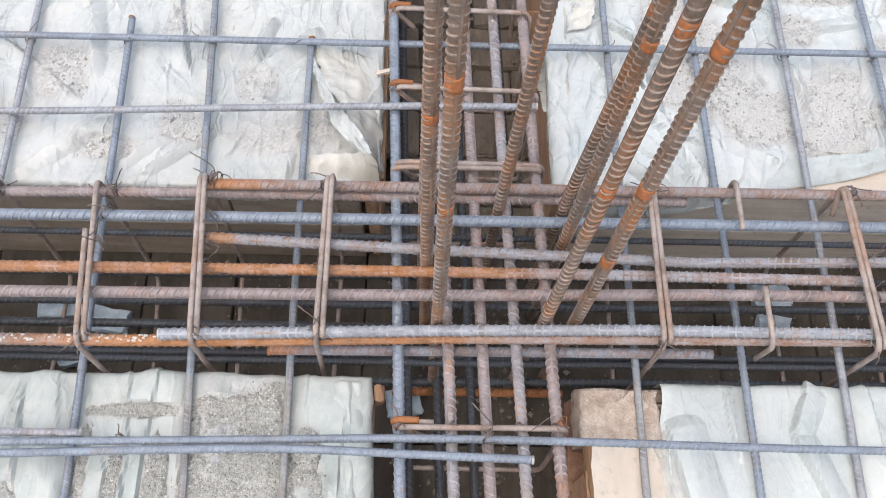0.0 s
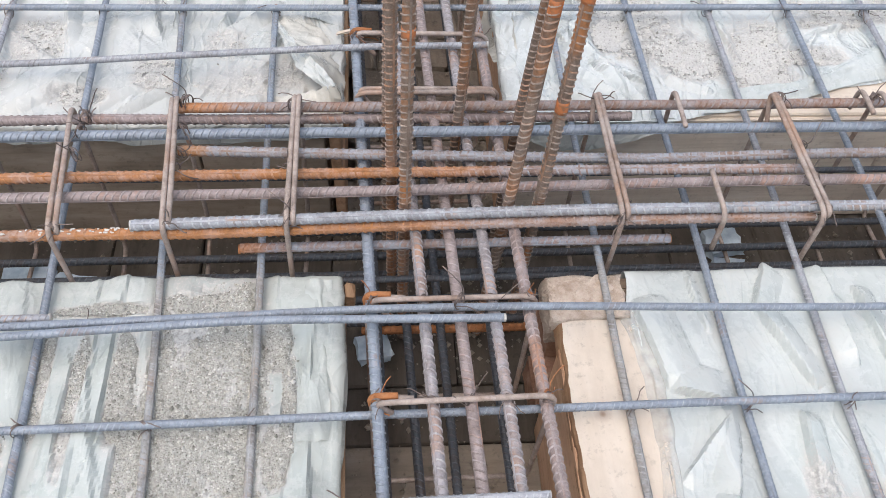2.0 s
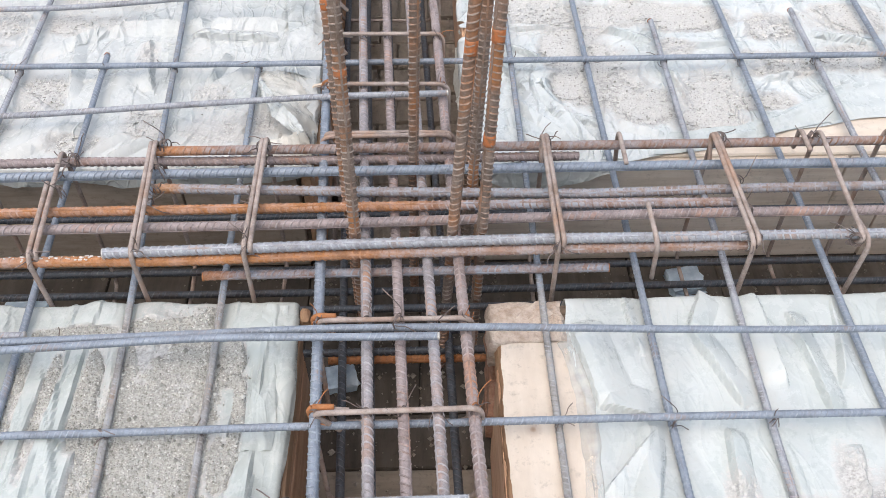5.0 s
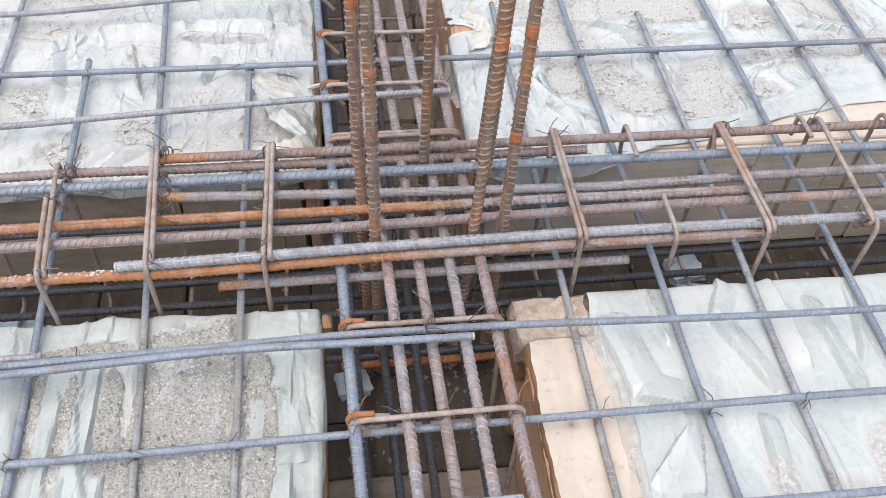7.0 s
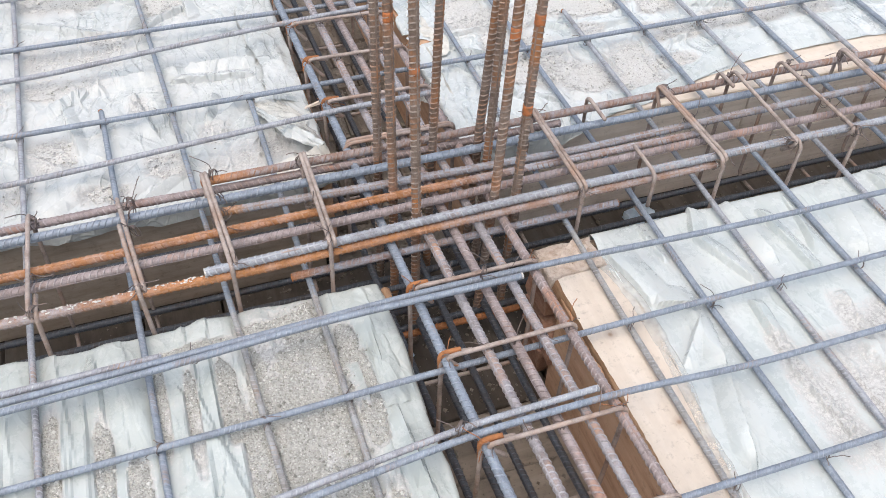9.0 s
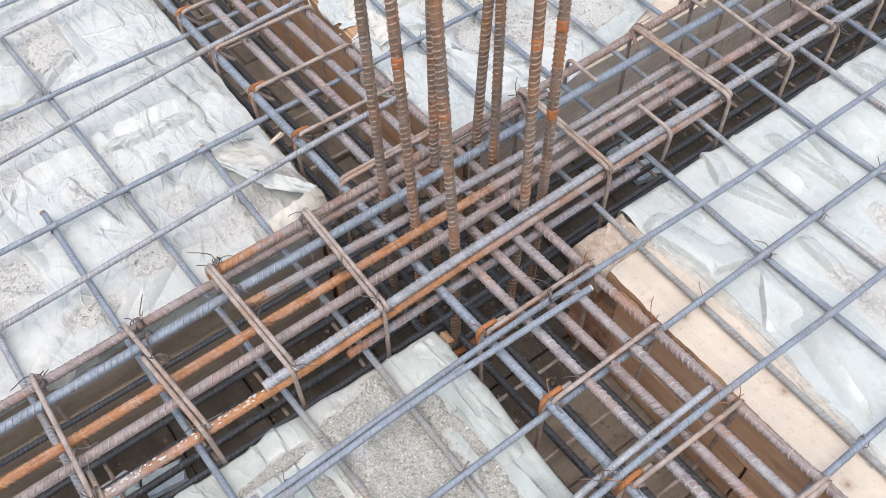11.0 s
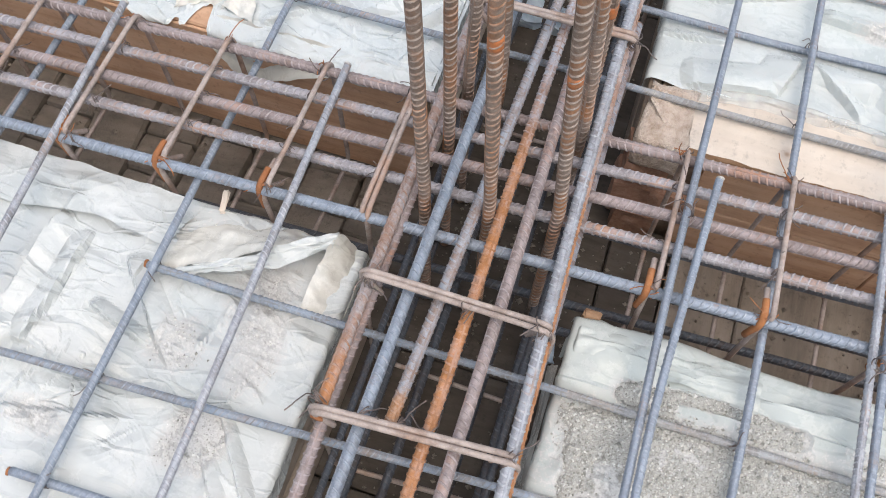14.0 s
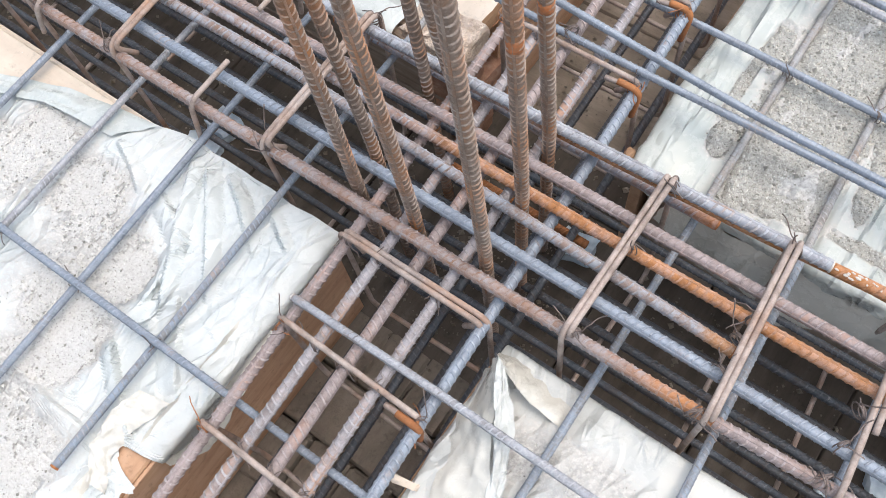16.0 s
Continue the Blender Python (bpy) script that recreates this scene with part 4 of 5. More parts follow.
sheet("white plastic sheet with gritty patches and a diagonal edge", YX1N + 0.004, VX1 + 0.15, MY1 + 0.004, VY1, FILM_N, 53,
      [(22, (0.2, 1.6, 0.55, 1.7), 0.009, 0.008, 0.25, 35, 18), (16, (0.2, 0.5, 0.55, 1.2), 0.011, 0.007, 0.16, 75, 14), (130, (0.2, 1.4, 0.55, 1.4), 0.0056, 0.0023, 0.09, 45, 42)],
      [(0.47, 0.98, 0.09, 0.08), (0.60, 1.01, 0.07, 0.06), (0.51, 0.80, 0.09, 0.13), (0.57, 0.69, 0.08, 0.065), (0.42, 0.86, 0.05, 0.08), (0.71, 0.74, 0.07, 0.09), (0.86, 0.82, 0.10, 0.055), (1.02, 0.84, 0.08, 0.05), (0.71, 0.99, 0.11, 0.05), (0.42, 0.76, 0.04, 0.05),
       (0.37, 1.03, 0.07, 0.08), (0.68, 0.64, 0.08, 0.04), (1.05, 0.98, 0.11, 0.06), (1.3, 0.82, 0.08, 0.05), (0.90, 0.95, 0.07, 0.06), (1.18, 0.84, 0.07, 0.05), (0.50, 1.15, 0.12, 0.06), (0.82, 0.70, 0.07, 0.035), (0.66, 0.88, 0.05, 0.04)],
      (("w", 0.075),), angle=30, rough=0.7, heap=0.62, streak=(0.8, 1.0),
      sharp=[(0.469, 0.553, 0.337, 0.775, 0.016, 0.03, 0.010), (0.44, 0.553, 0.292, 0.72, 0.016, 0.035, 0.008), (0.40, 0.55, 0.28, 0.63, 0.014, 0.03, 0.008), (0.33, 0.55, 0.24, 0.60, 0.012, 0.03, 0.008), (0.361, 0.775, 0.38, 0.669, 0.013, 0.04, 0.008), (0.38, 0.669, 0.468, 0.63, 0.013, 0.04, 0.008),
             (0.30, 0.955, 0.515, 0.946, 0.015, 0.04, 0.008), (0.515, 0.946, 0.62, 0.90, 0.015, 0.04, 0.008), (0.585, 0.597, 0.50, 0.643, 0.012, 0.03, 0.01), (0.24, 0.84, 0.33, 0.74, 0.015, 0.05, 0.008), (0.25, 0.93, 0.37, 0.84, 0.014, 0.03, 0.007), (0.62, 0.86, 0.80, 0.90, 0.012, 0.04, 0.01),
             (0.82, 0.76, 0.97, 0.80, 0.012, 0.04, 0.008), (0.64, 0.80, 0.66, 0.68, 0.012, 0.03, 0.008), (0.98, 0.92, 1.12, 0.88, 0.014, 0.04, 0.01), (0.76, 0.93, 0.93, 0.99, 0.014, 0.01, 0.05), (0.38, 1.12, 0.60, 1.07, 0.014, 0.05, 0.01)],
      west=lambda y: YX1N - 0.028 + 0.055 * fbm(y * 8, y * 0, 4, 77) + 0.060 * np.clip(1.3 - np.abs(y - 0.960) / 0.035, 0, 1) * (0.7 + 1.1 * fbm(y * 55, y * 0, 3, 5)),
      south=lambda x: MY1 - 0.012 + np.clip((x - 0.50) * 0.24, 0, 0.125) + 0.008 * fbm(x * 12, x * 0, 3, 8))

# board under the torn edge of the northeast sheet, and the bare plank in the southeast
o = tagged(new("edge_board", box_mesh("edge_board", (1.62, 0.16, 0.022), PINE_X, 0.003)), "pale pine edge board showing beyond the plastic", "plank")
o.location = (1.08, MY1 + 0.088, TOP - 0.0125)

o = tagged(new("edge_board", box_mesh("edge_board", (0.12, 0.40, 0.022), BOARD_Y, 0.003)), "orange-brown board showing where the plastic is torn", "plank")
o.location = (YX1N + 0.066, 0.95, TOP - 0.0125)


def ragged_plank():
    """A wide pine plank whose long edge towards the trough is split and frayed."""
    n = 90
    ys = np.linspace(-0.9, 0.118, n)
    rs = np.random.RandomState(4)
    fray = 0.003 * fbm(ys * 30, ys * 0, 3, 4) + 0.002 * rs.rand(n)
    xl, xr = 0.2285 + fray, np.full(n, 0.375)
    zt, zb = TOP + 0.003, TOP - 0.019
    rows = [np.stack([xl + 0.004 * (1 + rs.rand(n)) - 0.010, ys, np.full(n, zb)], 1), np.stack([xl, ys, np.full(n, zt - 0.005)], 1),
            np.stack([xl + 0.0025 + 0.006 * np.clip(fbm(ys * 25, ys * 0 + 3, 3, 9), 0, 1), ys, np.full(n, zt)], 1), np.stack([xr, ys, np.full(n, zt)], 1), np.stack([xr, ys, np.full(n, zb)], 1)]
    V = np.stack(rows, 1).reshape(-1, 3)
    i, j = np.meshgrid(np.arange(n - 1), np.arange(5), indexing="ij")
    a, b2 = i * 5 + j, i * 5 + (j + 1) % 5
    Q = np.stack([a, a + 5, b2 + 5, b2], -1).reshape(-1, 4)
    e = (n - 1) * 5
    Q = np.vstack([Q, [(e, e + 1, e + 2, e + 3), (3, 2, 1, 0)]])
    me = quads_mesh("plank", V, Q, PINE_Y, False)
    me.materials.append(EDGE_W)
    for k in range((n - 1) * 5):
        me.polygons[k].material_index = 1 if k % 5 in (0, 1) else 0
    return me


tagged(new("plank", ragged_plank()), "pale bare pine plank with a frayed brown edge", "plank")


def lump(name, size, mat, seed, rough=0.12, cuts=3, ball=0.0):
    bm = bmesh.new()
    bmesh.ops.create_cube(bm, size=1)
    bmesh.ops.subdivide_edges(bm, edges=bm.edges[:], cuts=cuts, use_grid_fill=True)
    for v in bm.verts:
        v.co = v.co.lerp(v.co.normalized() * 0.5, ball)
        q = v.co * 3 + Vector((seed * 3.1, seed * 1.7, 0))
        v.co += noise.noise_vector(q) * rough
        v.co = Vector((v.co.x * size[0], v.co.y * size[1], v.co.z * size[2]))
    me = bpy.data.meshes.new(name)
    bm.to_mesh(me)
    bm.free()
    me.materials.append(mat)
    if cuts > 6:
        me.polygons.foreach_set("use_smooth", np.full(len(me.polygons), True))
    return me


o = tagged(new("mortar_block", lump("mortar_block", (0.125, 0.082, 0.070), MORTAR, 2, 0.09, 9, 0.12)), "cracked tan mortar block at the plank's end", "mortar")
o.location = (0.278, 0.157, TOP - 0.026)
o = tagged(new("mortar_chip", lump("mortar_chip", (0.05, 0.03, 0.014), MORTAR, 5, 0.2, 4)), "loose flat mortar chip on the cracked block", "mortar")
o.location, o.rotation_euler = (0.292, 0.168, TOP + 0.006), (0.1, -0.1, 0.6)
for k, (x, y, z, rz) in enumerate(((0.252, 0.165, -0.115, 0.1), (0.250, 0.100, -0.20, -0.1), (0.255, 0.17, -0.205, 0.05), (0.252, 0.15, -0.29, 0.0))):
    o = tagged(new("clay_brick", lump("clay_brick", (0.06, 0.075, 0.07), CLAY, 7 + k, 0.07, 3)), "broken clay brick packed under the mortar block", "brick", "bricks at the trough corner")
    o.location, o.rotation_euler = (x, y, z), (0, 0, rz)

# raw wooden edge strips where the sheets end
o = tagged(new("edge_strip", box_mesh("edge_strip", (0.007, 0.62, 0.045), EDGE_W, 0.003, 3, 0.002)), "raw split wood strip along the deck edge", "wood strip", "edge strips")
o.location = (YX0 + 0.005, MY0 - 0.34, TOP - 0.044)
o = tagged(new("edge_strip", box_mesh("edge_strip", (0.010, 0.55, 0.030), EDGE_W, 0.003, 4, 0.002)), "raw split wood strip along the deck edge", "wood strip", "edge strips")
o.location = (YX0 + 0.0055, MY1 + 0.30, TOP - 0.036)
o = tagged(new("wood_splinter", box_mesh("wood_splinter", (0.036, 0.009, 0.005), PINE_X, 0.0015, 5, 0.002)), "pale wood splinter sticking out over the trough", "splinter")
o.location, o.rotation_euler = (-0.090, 0.762, TOP + 0.012), (0, -0.12, 0.22)
o = tagged(new("wood_offcut", box_mesh("wood_offcut", (0.016, 0.026, 0.034), EDGE_W, 0.003, 6, 0.003)), "small raw wood offcut at the deck corner", "offcut")
o.location = (YX0 + 0.016, MY0 - 0.014, TOP - 0.024)


def ribbon(name, centre, across, mat, n=70, k=10, seed=1, ripple=0.004, bulge=0.003):
    """A folded-back strip of film. centre and across: points and half-width vectors along it."""
    s = np.linspace(0, 1, n)
    ck = np.linspace(0, 1, len(centre))
    c, a = np.asarray(centre, float), np.asarray(across, float)
    C = np.stack([np.interp(s, ck, c[:, i]) for i in range(3)], 1)
    A = np.stack([np.interp(s, ck, a[:, i]) for i in range(3)], 1)
    w = np.linspace(-1, 1, k)
    V = C[:, None] + w[None, :, None] * A[:, None]
    S, W = np.meshgrid(s, w, indexing="ij")
    V[..., 2] += ripple * fbm(S * 9, W * 2, 3, seed) + bulge * (1 - W ** 2) * np.sin(S * math.pi)
    V[..., 0] += ripple * fbm(S * 11, W * 2, 2, seed + 4)
    V[..., 2] += 0.6 * ripple * facets(S * 17, W * 2.5 + 5, seed + 8)
    i, j = np.meshgrid(np.arange(n - 1), np.arange(k - 1), indexing="ij")
    q = i * k + j
    Q = np.stack([q, q + k, q + k + 1, q + 1], -1).reshape(-1, 4)
    return quads_mesh(name, V.reshape(-1, 3), Q, mat)


flap = tagged(empty("plastic_flap", (-0.15, 0.66, TOP)), "folded-back pocket of cream plastic sheet at the deck corner", "plastic sheet")


def slope(name, ridge, foot, mat, seed, owner=None):
    """Film that falls from a ridge line to a foot line."""
    r, f = np.asarray(ridge, float), np.asarray(foot, float)
    o = part(name, ribbon(name, (r + f) / 2, (f - r) / 2, mat, 80, 16, seed, 0.006), owner or flap)
    o.matrix_parent_inverse = Matrix.Translation(-(owner or flap).location)


TIP = (-0.104, 0.567, 0.026)
slope("folded_strip", [(-0.225, 0.805, -0.020), (-0.192, 0.725, 0.002), (-0.150, 0.645, 0.018), TIP],
      [(-0.165, 0.82, -0.028), (-0.120, 0.745, -0.030), (-0.094, 0.66, -0.034), (-0.088, 0.575, -0.050)], FILM_T, 3)
slope("turned_edge", [(-0.225, 0.805, -0.019), (-0.192, 0.725, 0.004), (-0.150, 0.645, 0.021), TIP],
      [(-0.229, 0.799, -0.020), (-0.206, 0.716, -0.003), (-0.172, 0.634, 0.008), (-0.122, 0.572, 0.012)], FILM, 9)
slope("folded_hem", [TIP, (-0.125, 0.578, 0.012), (-0.165, 0.588, -0.010), (-0.225, 0.592, -0.024)],
      [(-0.090, 0.545, -0.045), (-0.120, 0.531, -0.050), (-0.165, 0.530, -0.048), (-0.225, 0.531, -0.046)], FILM_T, 6)

slope("folded_band", [(-0.185, 0.815, TOP + 0.010), (-0.172, 0.93, TOP + 0.016), (-0.196, 1.12, TOP + 0.012), (-0.18, 1.50, TOP + 0.012)],
      [(-0.100, 0.79, TOP + 0.002), (-0.096, 0.93, TOP + 0.008), (-0.098, 1.12, TOP + 0.006), (-0.10, 1.50, TOP + 0.004)], FILM, 14)

bunch = tagged(empty("plastic_fold", (-0.13, 0.10, TOP)), "bunched fold of greenish plastic at the deck corner", "plastic sheet")
slope("folded_strip", [(-0.150, 0.218, TOP - 0.045), (-0.148, 0.203, TOP + 0.008), (-0.146, 0.13, TOP + 0.009), (-0.150, 0.03, TOP + 0.006), (-0.152, -0.06, TOP + 0.003)],
      [(-0.118, 0.216, TOP - 0.030), (-0.108, 0.202, TOP + 0.005), (-0.106, 0.13, TOP + 0.006), (-0.108, 0.03, TOP + 0.005), (-0.108, -0.06, TOP + 0.003)], FILM_G, 31, bunch)
hang = tagged(empty("hanging_plastic", (-0.6, MY0, TOP)), "torn dusty cream plastic hanging into the beam trough", "plastic sheet")
hx = (-1.08, -0.96, -0.84, -0.72, -0.62, -0.53, -0.45, -0.38, -0.31, -0.24, -0.17)
hd = (0.12, 0.15, 0.10, 0.14, 0.17, 0.12, 0.155, 0.19, 0.13, 0.16, 0.09)
for k in range(0, 10, 2):
    slope("torn_strip", [(x, MY0 + 0.0115, TOP - 0.020) for x in (hx[k] - 0.004, hx[k + 1], hx[k + 2] + 0.004)],
          [(x + 0.012 * (-1) ** m, MY0 + 0.016 + 0.008 * (m % 3), TOP - d) for m, x, d in ((k, hx[k], hd[k]), (k + 1, hx[k + 1], hd[k + 1]), (k + 2, hx[k + 2], hd[k + 2] - 0.02))], FILM_T, 61 + k, hang)
hem = tagged(empty("plastic_hem", (0.9, 0.62, TOP)), "doubled white plastic edge lying along the pine edge board", "plastic sheet")
slope("folded_strip", [(0.60, 0.600, TOP + 0.010), (0.66, 0.607, TOP + 0.012), (0.74, 0.615, TOP + 0.012), (0.83, 0.652, TOP + 0.013), (0.966, 0.736, TOP + 0.013), (1.15, 0.770, TOP + 0.012), (1.40, 0.775, TOP + 0.012)],
      [(0.55, 0.543, TOP + 0.004), (0.645, 0.556, TOP + 0.004), (0.73, 0.572, TOP + 0.004), (0.84, 0.612, TOP + 0.004), (0.95, 0.640, TOP + 0.004), (1.10, 0.650, TOP + 0.004), (1.40, 0.655, TOP + 0.004)], FILM_S, 21, hem)

slope("hanging_edge", [(x, MY1 - 0.004, TOP + 0.004) for x in (0.215, 0.28, 0.35, 0.42, 0.50)],
      [(x, MY1 - 0.014 + k, TOP - d) for x, d, k in ((0.225, 0.035, 0.0), (0.285, 0.060, -0.006), (0.345, 0.072, 0.002), (0.42, 0.045, -0.004), (0.50, 0.015, 0.0))], FILM_N, 27, hem)

torn = tagged(empty("torn_plastic", (YX1N, 0.9, TOP)), "cream torn plastic strips hanging over the plywood edge", "plastic sheet")
slope("hanging_strip", [(YX1N + 0.030, y, TOP + 0.006 + 0.006 * (k % 2)) for k, y in enumerate((0.70, 0.76, 0.82, 0.88, 0.925))],
      [(YX1N - 0.012 - 0.006 * (k % 2), y + 0.01 * (k % 3), TOP - d) for k, (y, d) in enumerate(((0.70, 0.012), (0.77, 0.055), (0.83, 0.10), (0.885, 0.085), (0.915, 0.02)))], FILM_T, 41, torn)
slope("hanging_strip", [(YX1N + 0.060, y, TOP + 0.008 + 0.005 * (k % 2)) for k, y in enumerate((0.975, 1.03, 1.08, 1.14))],
      [(YX1N + 0.004 - 0.007 * (k % 2), y - 0.012 * (k % 2), TOP - d) for k, (y, d) in enumerate(((0.965, 0.004), (1.02, 0.045), (1.08, 0.07), (1.14, 0.02)))], FILM_T, 43, torn)
slope("curled_strip", [(YX1N + 0.075, 0.87, TOP + 0.018), (YX1N + 0.085, 0.91, TOP + 0.024), (YX1N + 0.080, 0.96, TOP + 0.020), (YX1N + 0.05, 1.00, TOP + 0.016)],
      [(YX1N + 0.030, 0.86, TOP + 0.006), (YX1N + 0.045, 0.905, TOP + 0.008), (YX1N + 0.052, 0.955, TOP + 0.005), (YX1N + 0.02, 1.00, TOP + 0.004)], FILM_T, 47, torn)
thin = tagged(empty("plastic_edge", (0.33, 0, TOP)), "thin clear plastic edge lying on the pine plank", "plastic sheet")
slope("clear_strip", [(0.352, 0.15, TOP + 0.006), (0.372, 0.02, TOP + 0.007), (0.365, -0.12, TOP + 0.007), (0.345, -0.30, TOP + 0.006), (0.33, -0.42, TOP + 0.006)],
      [(0.327, 0.115, TOP + 0.005), (0.340, 0.01, TOP + 0.005), (0.338, -0.13, TOP + 0.005), (0.318, -0.31, TOP + 0.005), (0.302, -0.42, TOP + 0.005)], CLEAR, 51, thin)

# pale blue foam pieces on the trough floor
for k, (x, y, sx, sy, rz) in enumerate(((-0.70, 0.425, 0.085, 0.05, 0.1), (-0.61, 0.395, 0.075, 0.045, -0.15), (-0.66, 0.33, 0.06, 0.04, 0.3), (0.665, 0.47, 0.07, 0.06, 0.2), (0.66, 0.40, 0.06, 0.05, -0.2), (-0.05, 0.245, 0.06, 0.05, 0.2))):
    o = tagged(new("foam_piece", lump("foam_piece", (sx, sy, 0.022), SPACER, 20 + k, 0.12, 3)), "pale blue foam offcut on the trough floor", "foam offcut", "foam offcuts")
    o.location, o.rotation_euler = (x, y, FLOOR + 0.012), (0, 0, rz)

# crumbs of mortar and earth on the trough floors
rs = np.random.RandomState(21)
n = 2600
P = np.zeros((n, 3))
half = n // 2
P[:half, 0], P[:half, 1] = rs.uniform(-0.95, 1.6, half), rs.uniform(MY0 + 0.01, MY1 - 0.01, half)
P[half:, 0], P[half:, 1] = rs.uniform(YX0 + 0.01, YX1N - 0.01, n - half), rs.uniform(-0.7, 1.6, n - half)
P[:, 2] = FLOOR + 0.001
keep = vnoise(P[:, 0] * 9, P[:, 1] * 9, 3) > 0.35
P = P[keep]
size = 0.0018 + 0.0055 * rs.rand(len(P)) ** 4
octa = np.array([(1, 0, 0), (0, 1, 0), (-1, 0, 0), (0, -1, 0), (0, 0, 0.8), (0, 0, -0.2)], float)
V = P[:, None] + size[:, None, None] * octa[None] * rs.uniform(0.6, 1.3, (len(P), 6, 3))
tri = np.array([(0, 1, 4), (1, 2, 4), (2, 3, 4), (3, 0, 4), (1, 0, 5), (2, 1, 5), (3, 2, 5), (0, 3, 5)])
T = (np.arange(len(P))[:, None, None] * 6 + tri[None]).reshape(-1, 3)
o = new("floor_crumbs", quads_mesh("floor_crumbs", V.reshape(-1, 3), T, SOIL, False))
tagged(o, "brown mortar crumbs and earth strewn on the trough floor", "rubble", kind="stuff")

# ---- bars of the long beam ----
LB = "bars of the long beam"
D1 = 0.0178


def long_bar(x0, x1, pts, mat, label, d=D1, ends=(), end_mat=None):
    """pts: (x, y, z) points that the bar runs through; it is cut at x0 and x1."""
    p = sorted(pts)
    xs = [q[0] for q in p]
    rows = [(x, float(np.interp(x, xs, [q[1] for q in p])), float(np.interp(x, xs, [q[2] for q in p]))) for x in sorted({x0, x1, *[v for v in xs if x0 < v < x1]})]
    return rebar("beam_bar", rows, d, mat, label, LB, seg=10, wob=0.0008, coarse=mat is DARK, ends=ends, end_mat=end_mat)


RA = "ribbed steel bar along the top of the long beam"
long_bar(-0.365, EAST, [(-0.4, 0.494, 0.047), (0, 0.497, 0.044), (0.4, 0.500, 0.042), (2, 0.50, 0.04)], END_F, "mauve-brown ribbed bar with an orange rusted end", ends=("start",), end_mat=ORANGE)
long_bar(WEST, 0.40, [(-1.3, 0.47, 0.035), (-0.5, 0.486, 0.034), (-0.3, 0.491, 0.025), (0.5, 0.491, 0.022)], MAUVE, "dark rusty ribbed bar lapped under another")
long_bar(WEST, EAST, [(-1.3, 0.436, 0.040), (0, 0.441, 0.042), (2, 0.445, 0.042)], BLUE, "blue-grey " + RA)
long_bar(-0.345, EAST, [(-0.4, 0.407, 0.043), (0, 0.391, 0.042), (0.4, 0.377, 0.042), (0.7, 0.384, 0.042), (2, 0.39, 0.042)], END_C, "grey ribbed bar with a rusty cut end", ends=("start",), end_mat=ORANGE)
long_bar(WEST, 0.66, [(-1.3, 0.352, 0.040), (0, 0.355, 0.042), (0.7, 0.353, 0.042)], ORANGE_D, "bright orange rusted ribbed bar in the long beam", ends=("end",))
long_bar(WEST, EAST, [(-1.3, 0.306, 0.042), (0, 0.318, 0.043), (0.4, 0.325, 0.042), (2, 0.325, 0.042)], MAUVE, "mauve " + RA)
long_bar(-0.392, EAST, [(-0.4, 0.244, 0.060), (0, 0.256, 0.058), (0.3, 0.262, 0.058), (0.7, 0.262, 0.056), (2, 0.262, 0.050)], GREY, "grey ribbed bar with crisp ribs lapped over an orange one", ends=("start",))
long_bar(WEST, 0.645, [(-1.3, 0.232, 0.052), (-0.45, 0.238, 0.050), (-0.3, 0.243, 0.041), (0, 0.252, 0.039), (0.7, 0.258, 0.037)], ORANGE_G, "orange rusted ribbed bar lapped under a grey one", ends=("end",))
long_bar(-0.245, 0.42, [(-0.3, 0.240, 0.002), (0.5, 0.246, 0.000)], END_I, "short blue-grey lap bar with an orange end", d=0.016, ends=("start", "end"), end_mat=ORANGE)
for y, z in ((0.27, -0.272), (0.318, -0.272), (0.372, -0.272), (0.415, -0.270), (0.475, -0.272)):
    long_bar(WEST, EAST, [(-1.3, y, z), (2, y + 0.006, z)], DARK, "shade-dark steel bar at the bottom of the long beam", d=0.016)
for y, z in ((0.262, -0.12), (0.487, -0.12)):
    long_bar(WEST, EAST, [(-1.3, y, z), (2, y, z)], DARK, "shade-dark steel side bar of the long beam", d=0.012)

rs = random.Random(3)
spat = tagged(empty("cement_spatter", (-0.55, 0.24, 0.058)), "pale cement splashes dried on an orange bar", "cement splash")
for k in range(60):
    x = rs.uniform(-0.72, -0.38)
    o = part("splash", lump("splash", (rs.uniform(0.0025, 0.008), rs.uniform(0.002, 0.004), 0.002), SPAT, 40 + k, 0.15, 2, 1.0), spat)
    o.location = (x + 0.55, float(np.interp(x, (-1.3, -0.45, -0.3), (0.232, 0.238, 0.243))) - 0.24 + rs.uniform(-0.005, 0.005), 0.0)
    o.location.z = math.sqrt(max(0, 0.0084 ** 2 - (o.location.y + 0.24 - float(np.interp(x, (-1.3, -0.45, -0.3), (0.232, 0.238, 0.243)))) ** 2)) + float(np.interp(x, (-0.72, -0.45, -0.38), (0.0509, 0.05, 0.0465))) - 0.058
# ---- bars of the cross beam ----
CB = "bars of the cross beam"
for x0, mat, lab in ((-0.043, BLUE, "blue-grey"), (0.030, PLUM, "mauve-grey"), (0.081, MAUVE, "reddish"), (0.131, PLUM, "mauve-grey"), (0.183, MAUVE, "mauve-brown")):
    rebar("beam_bar", [(x0 - 0.04 * SOUTH, SOUTH, 0.022), (x0 - 0.016, 0.4, 0.0215), (x0 - 0.04 * NORTH, NORTH, 0.022)], D1, mat, lab + " ribbed bar along the top of the cross beam", CB, seg=10, wob=0.0006)
long_bar(-0.07, 0.235, [(-0.1, 0.252, -0.272), (0.3, 0.252, -0.272)], ORANGE, "short orange rusted bar at the bottom of the long beam", d=0.016)
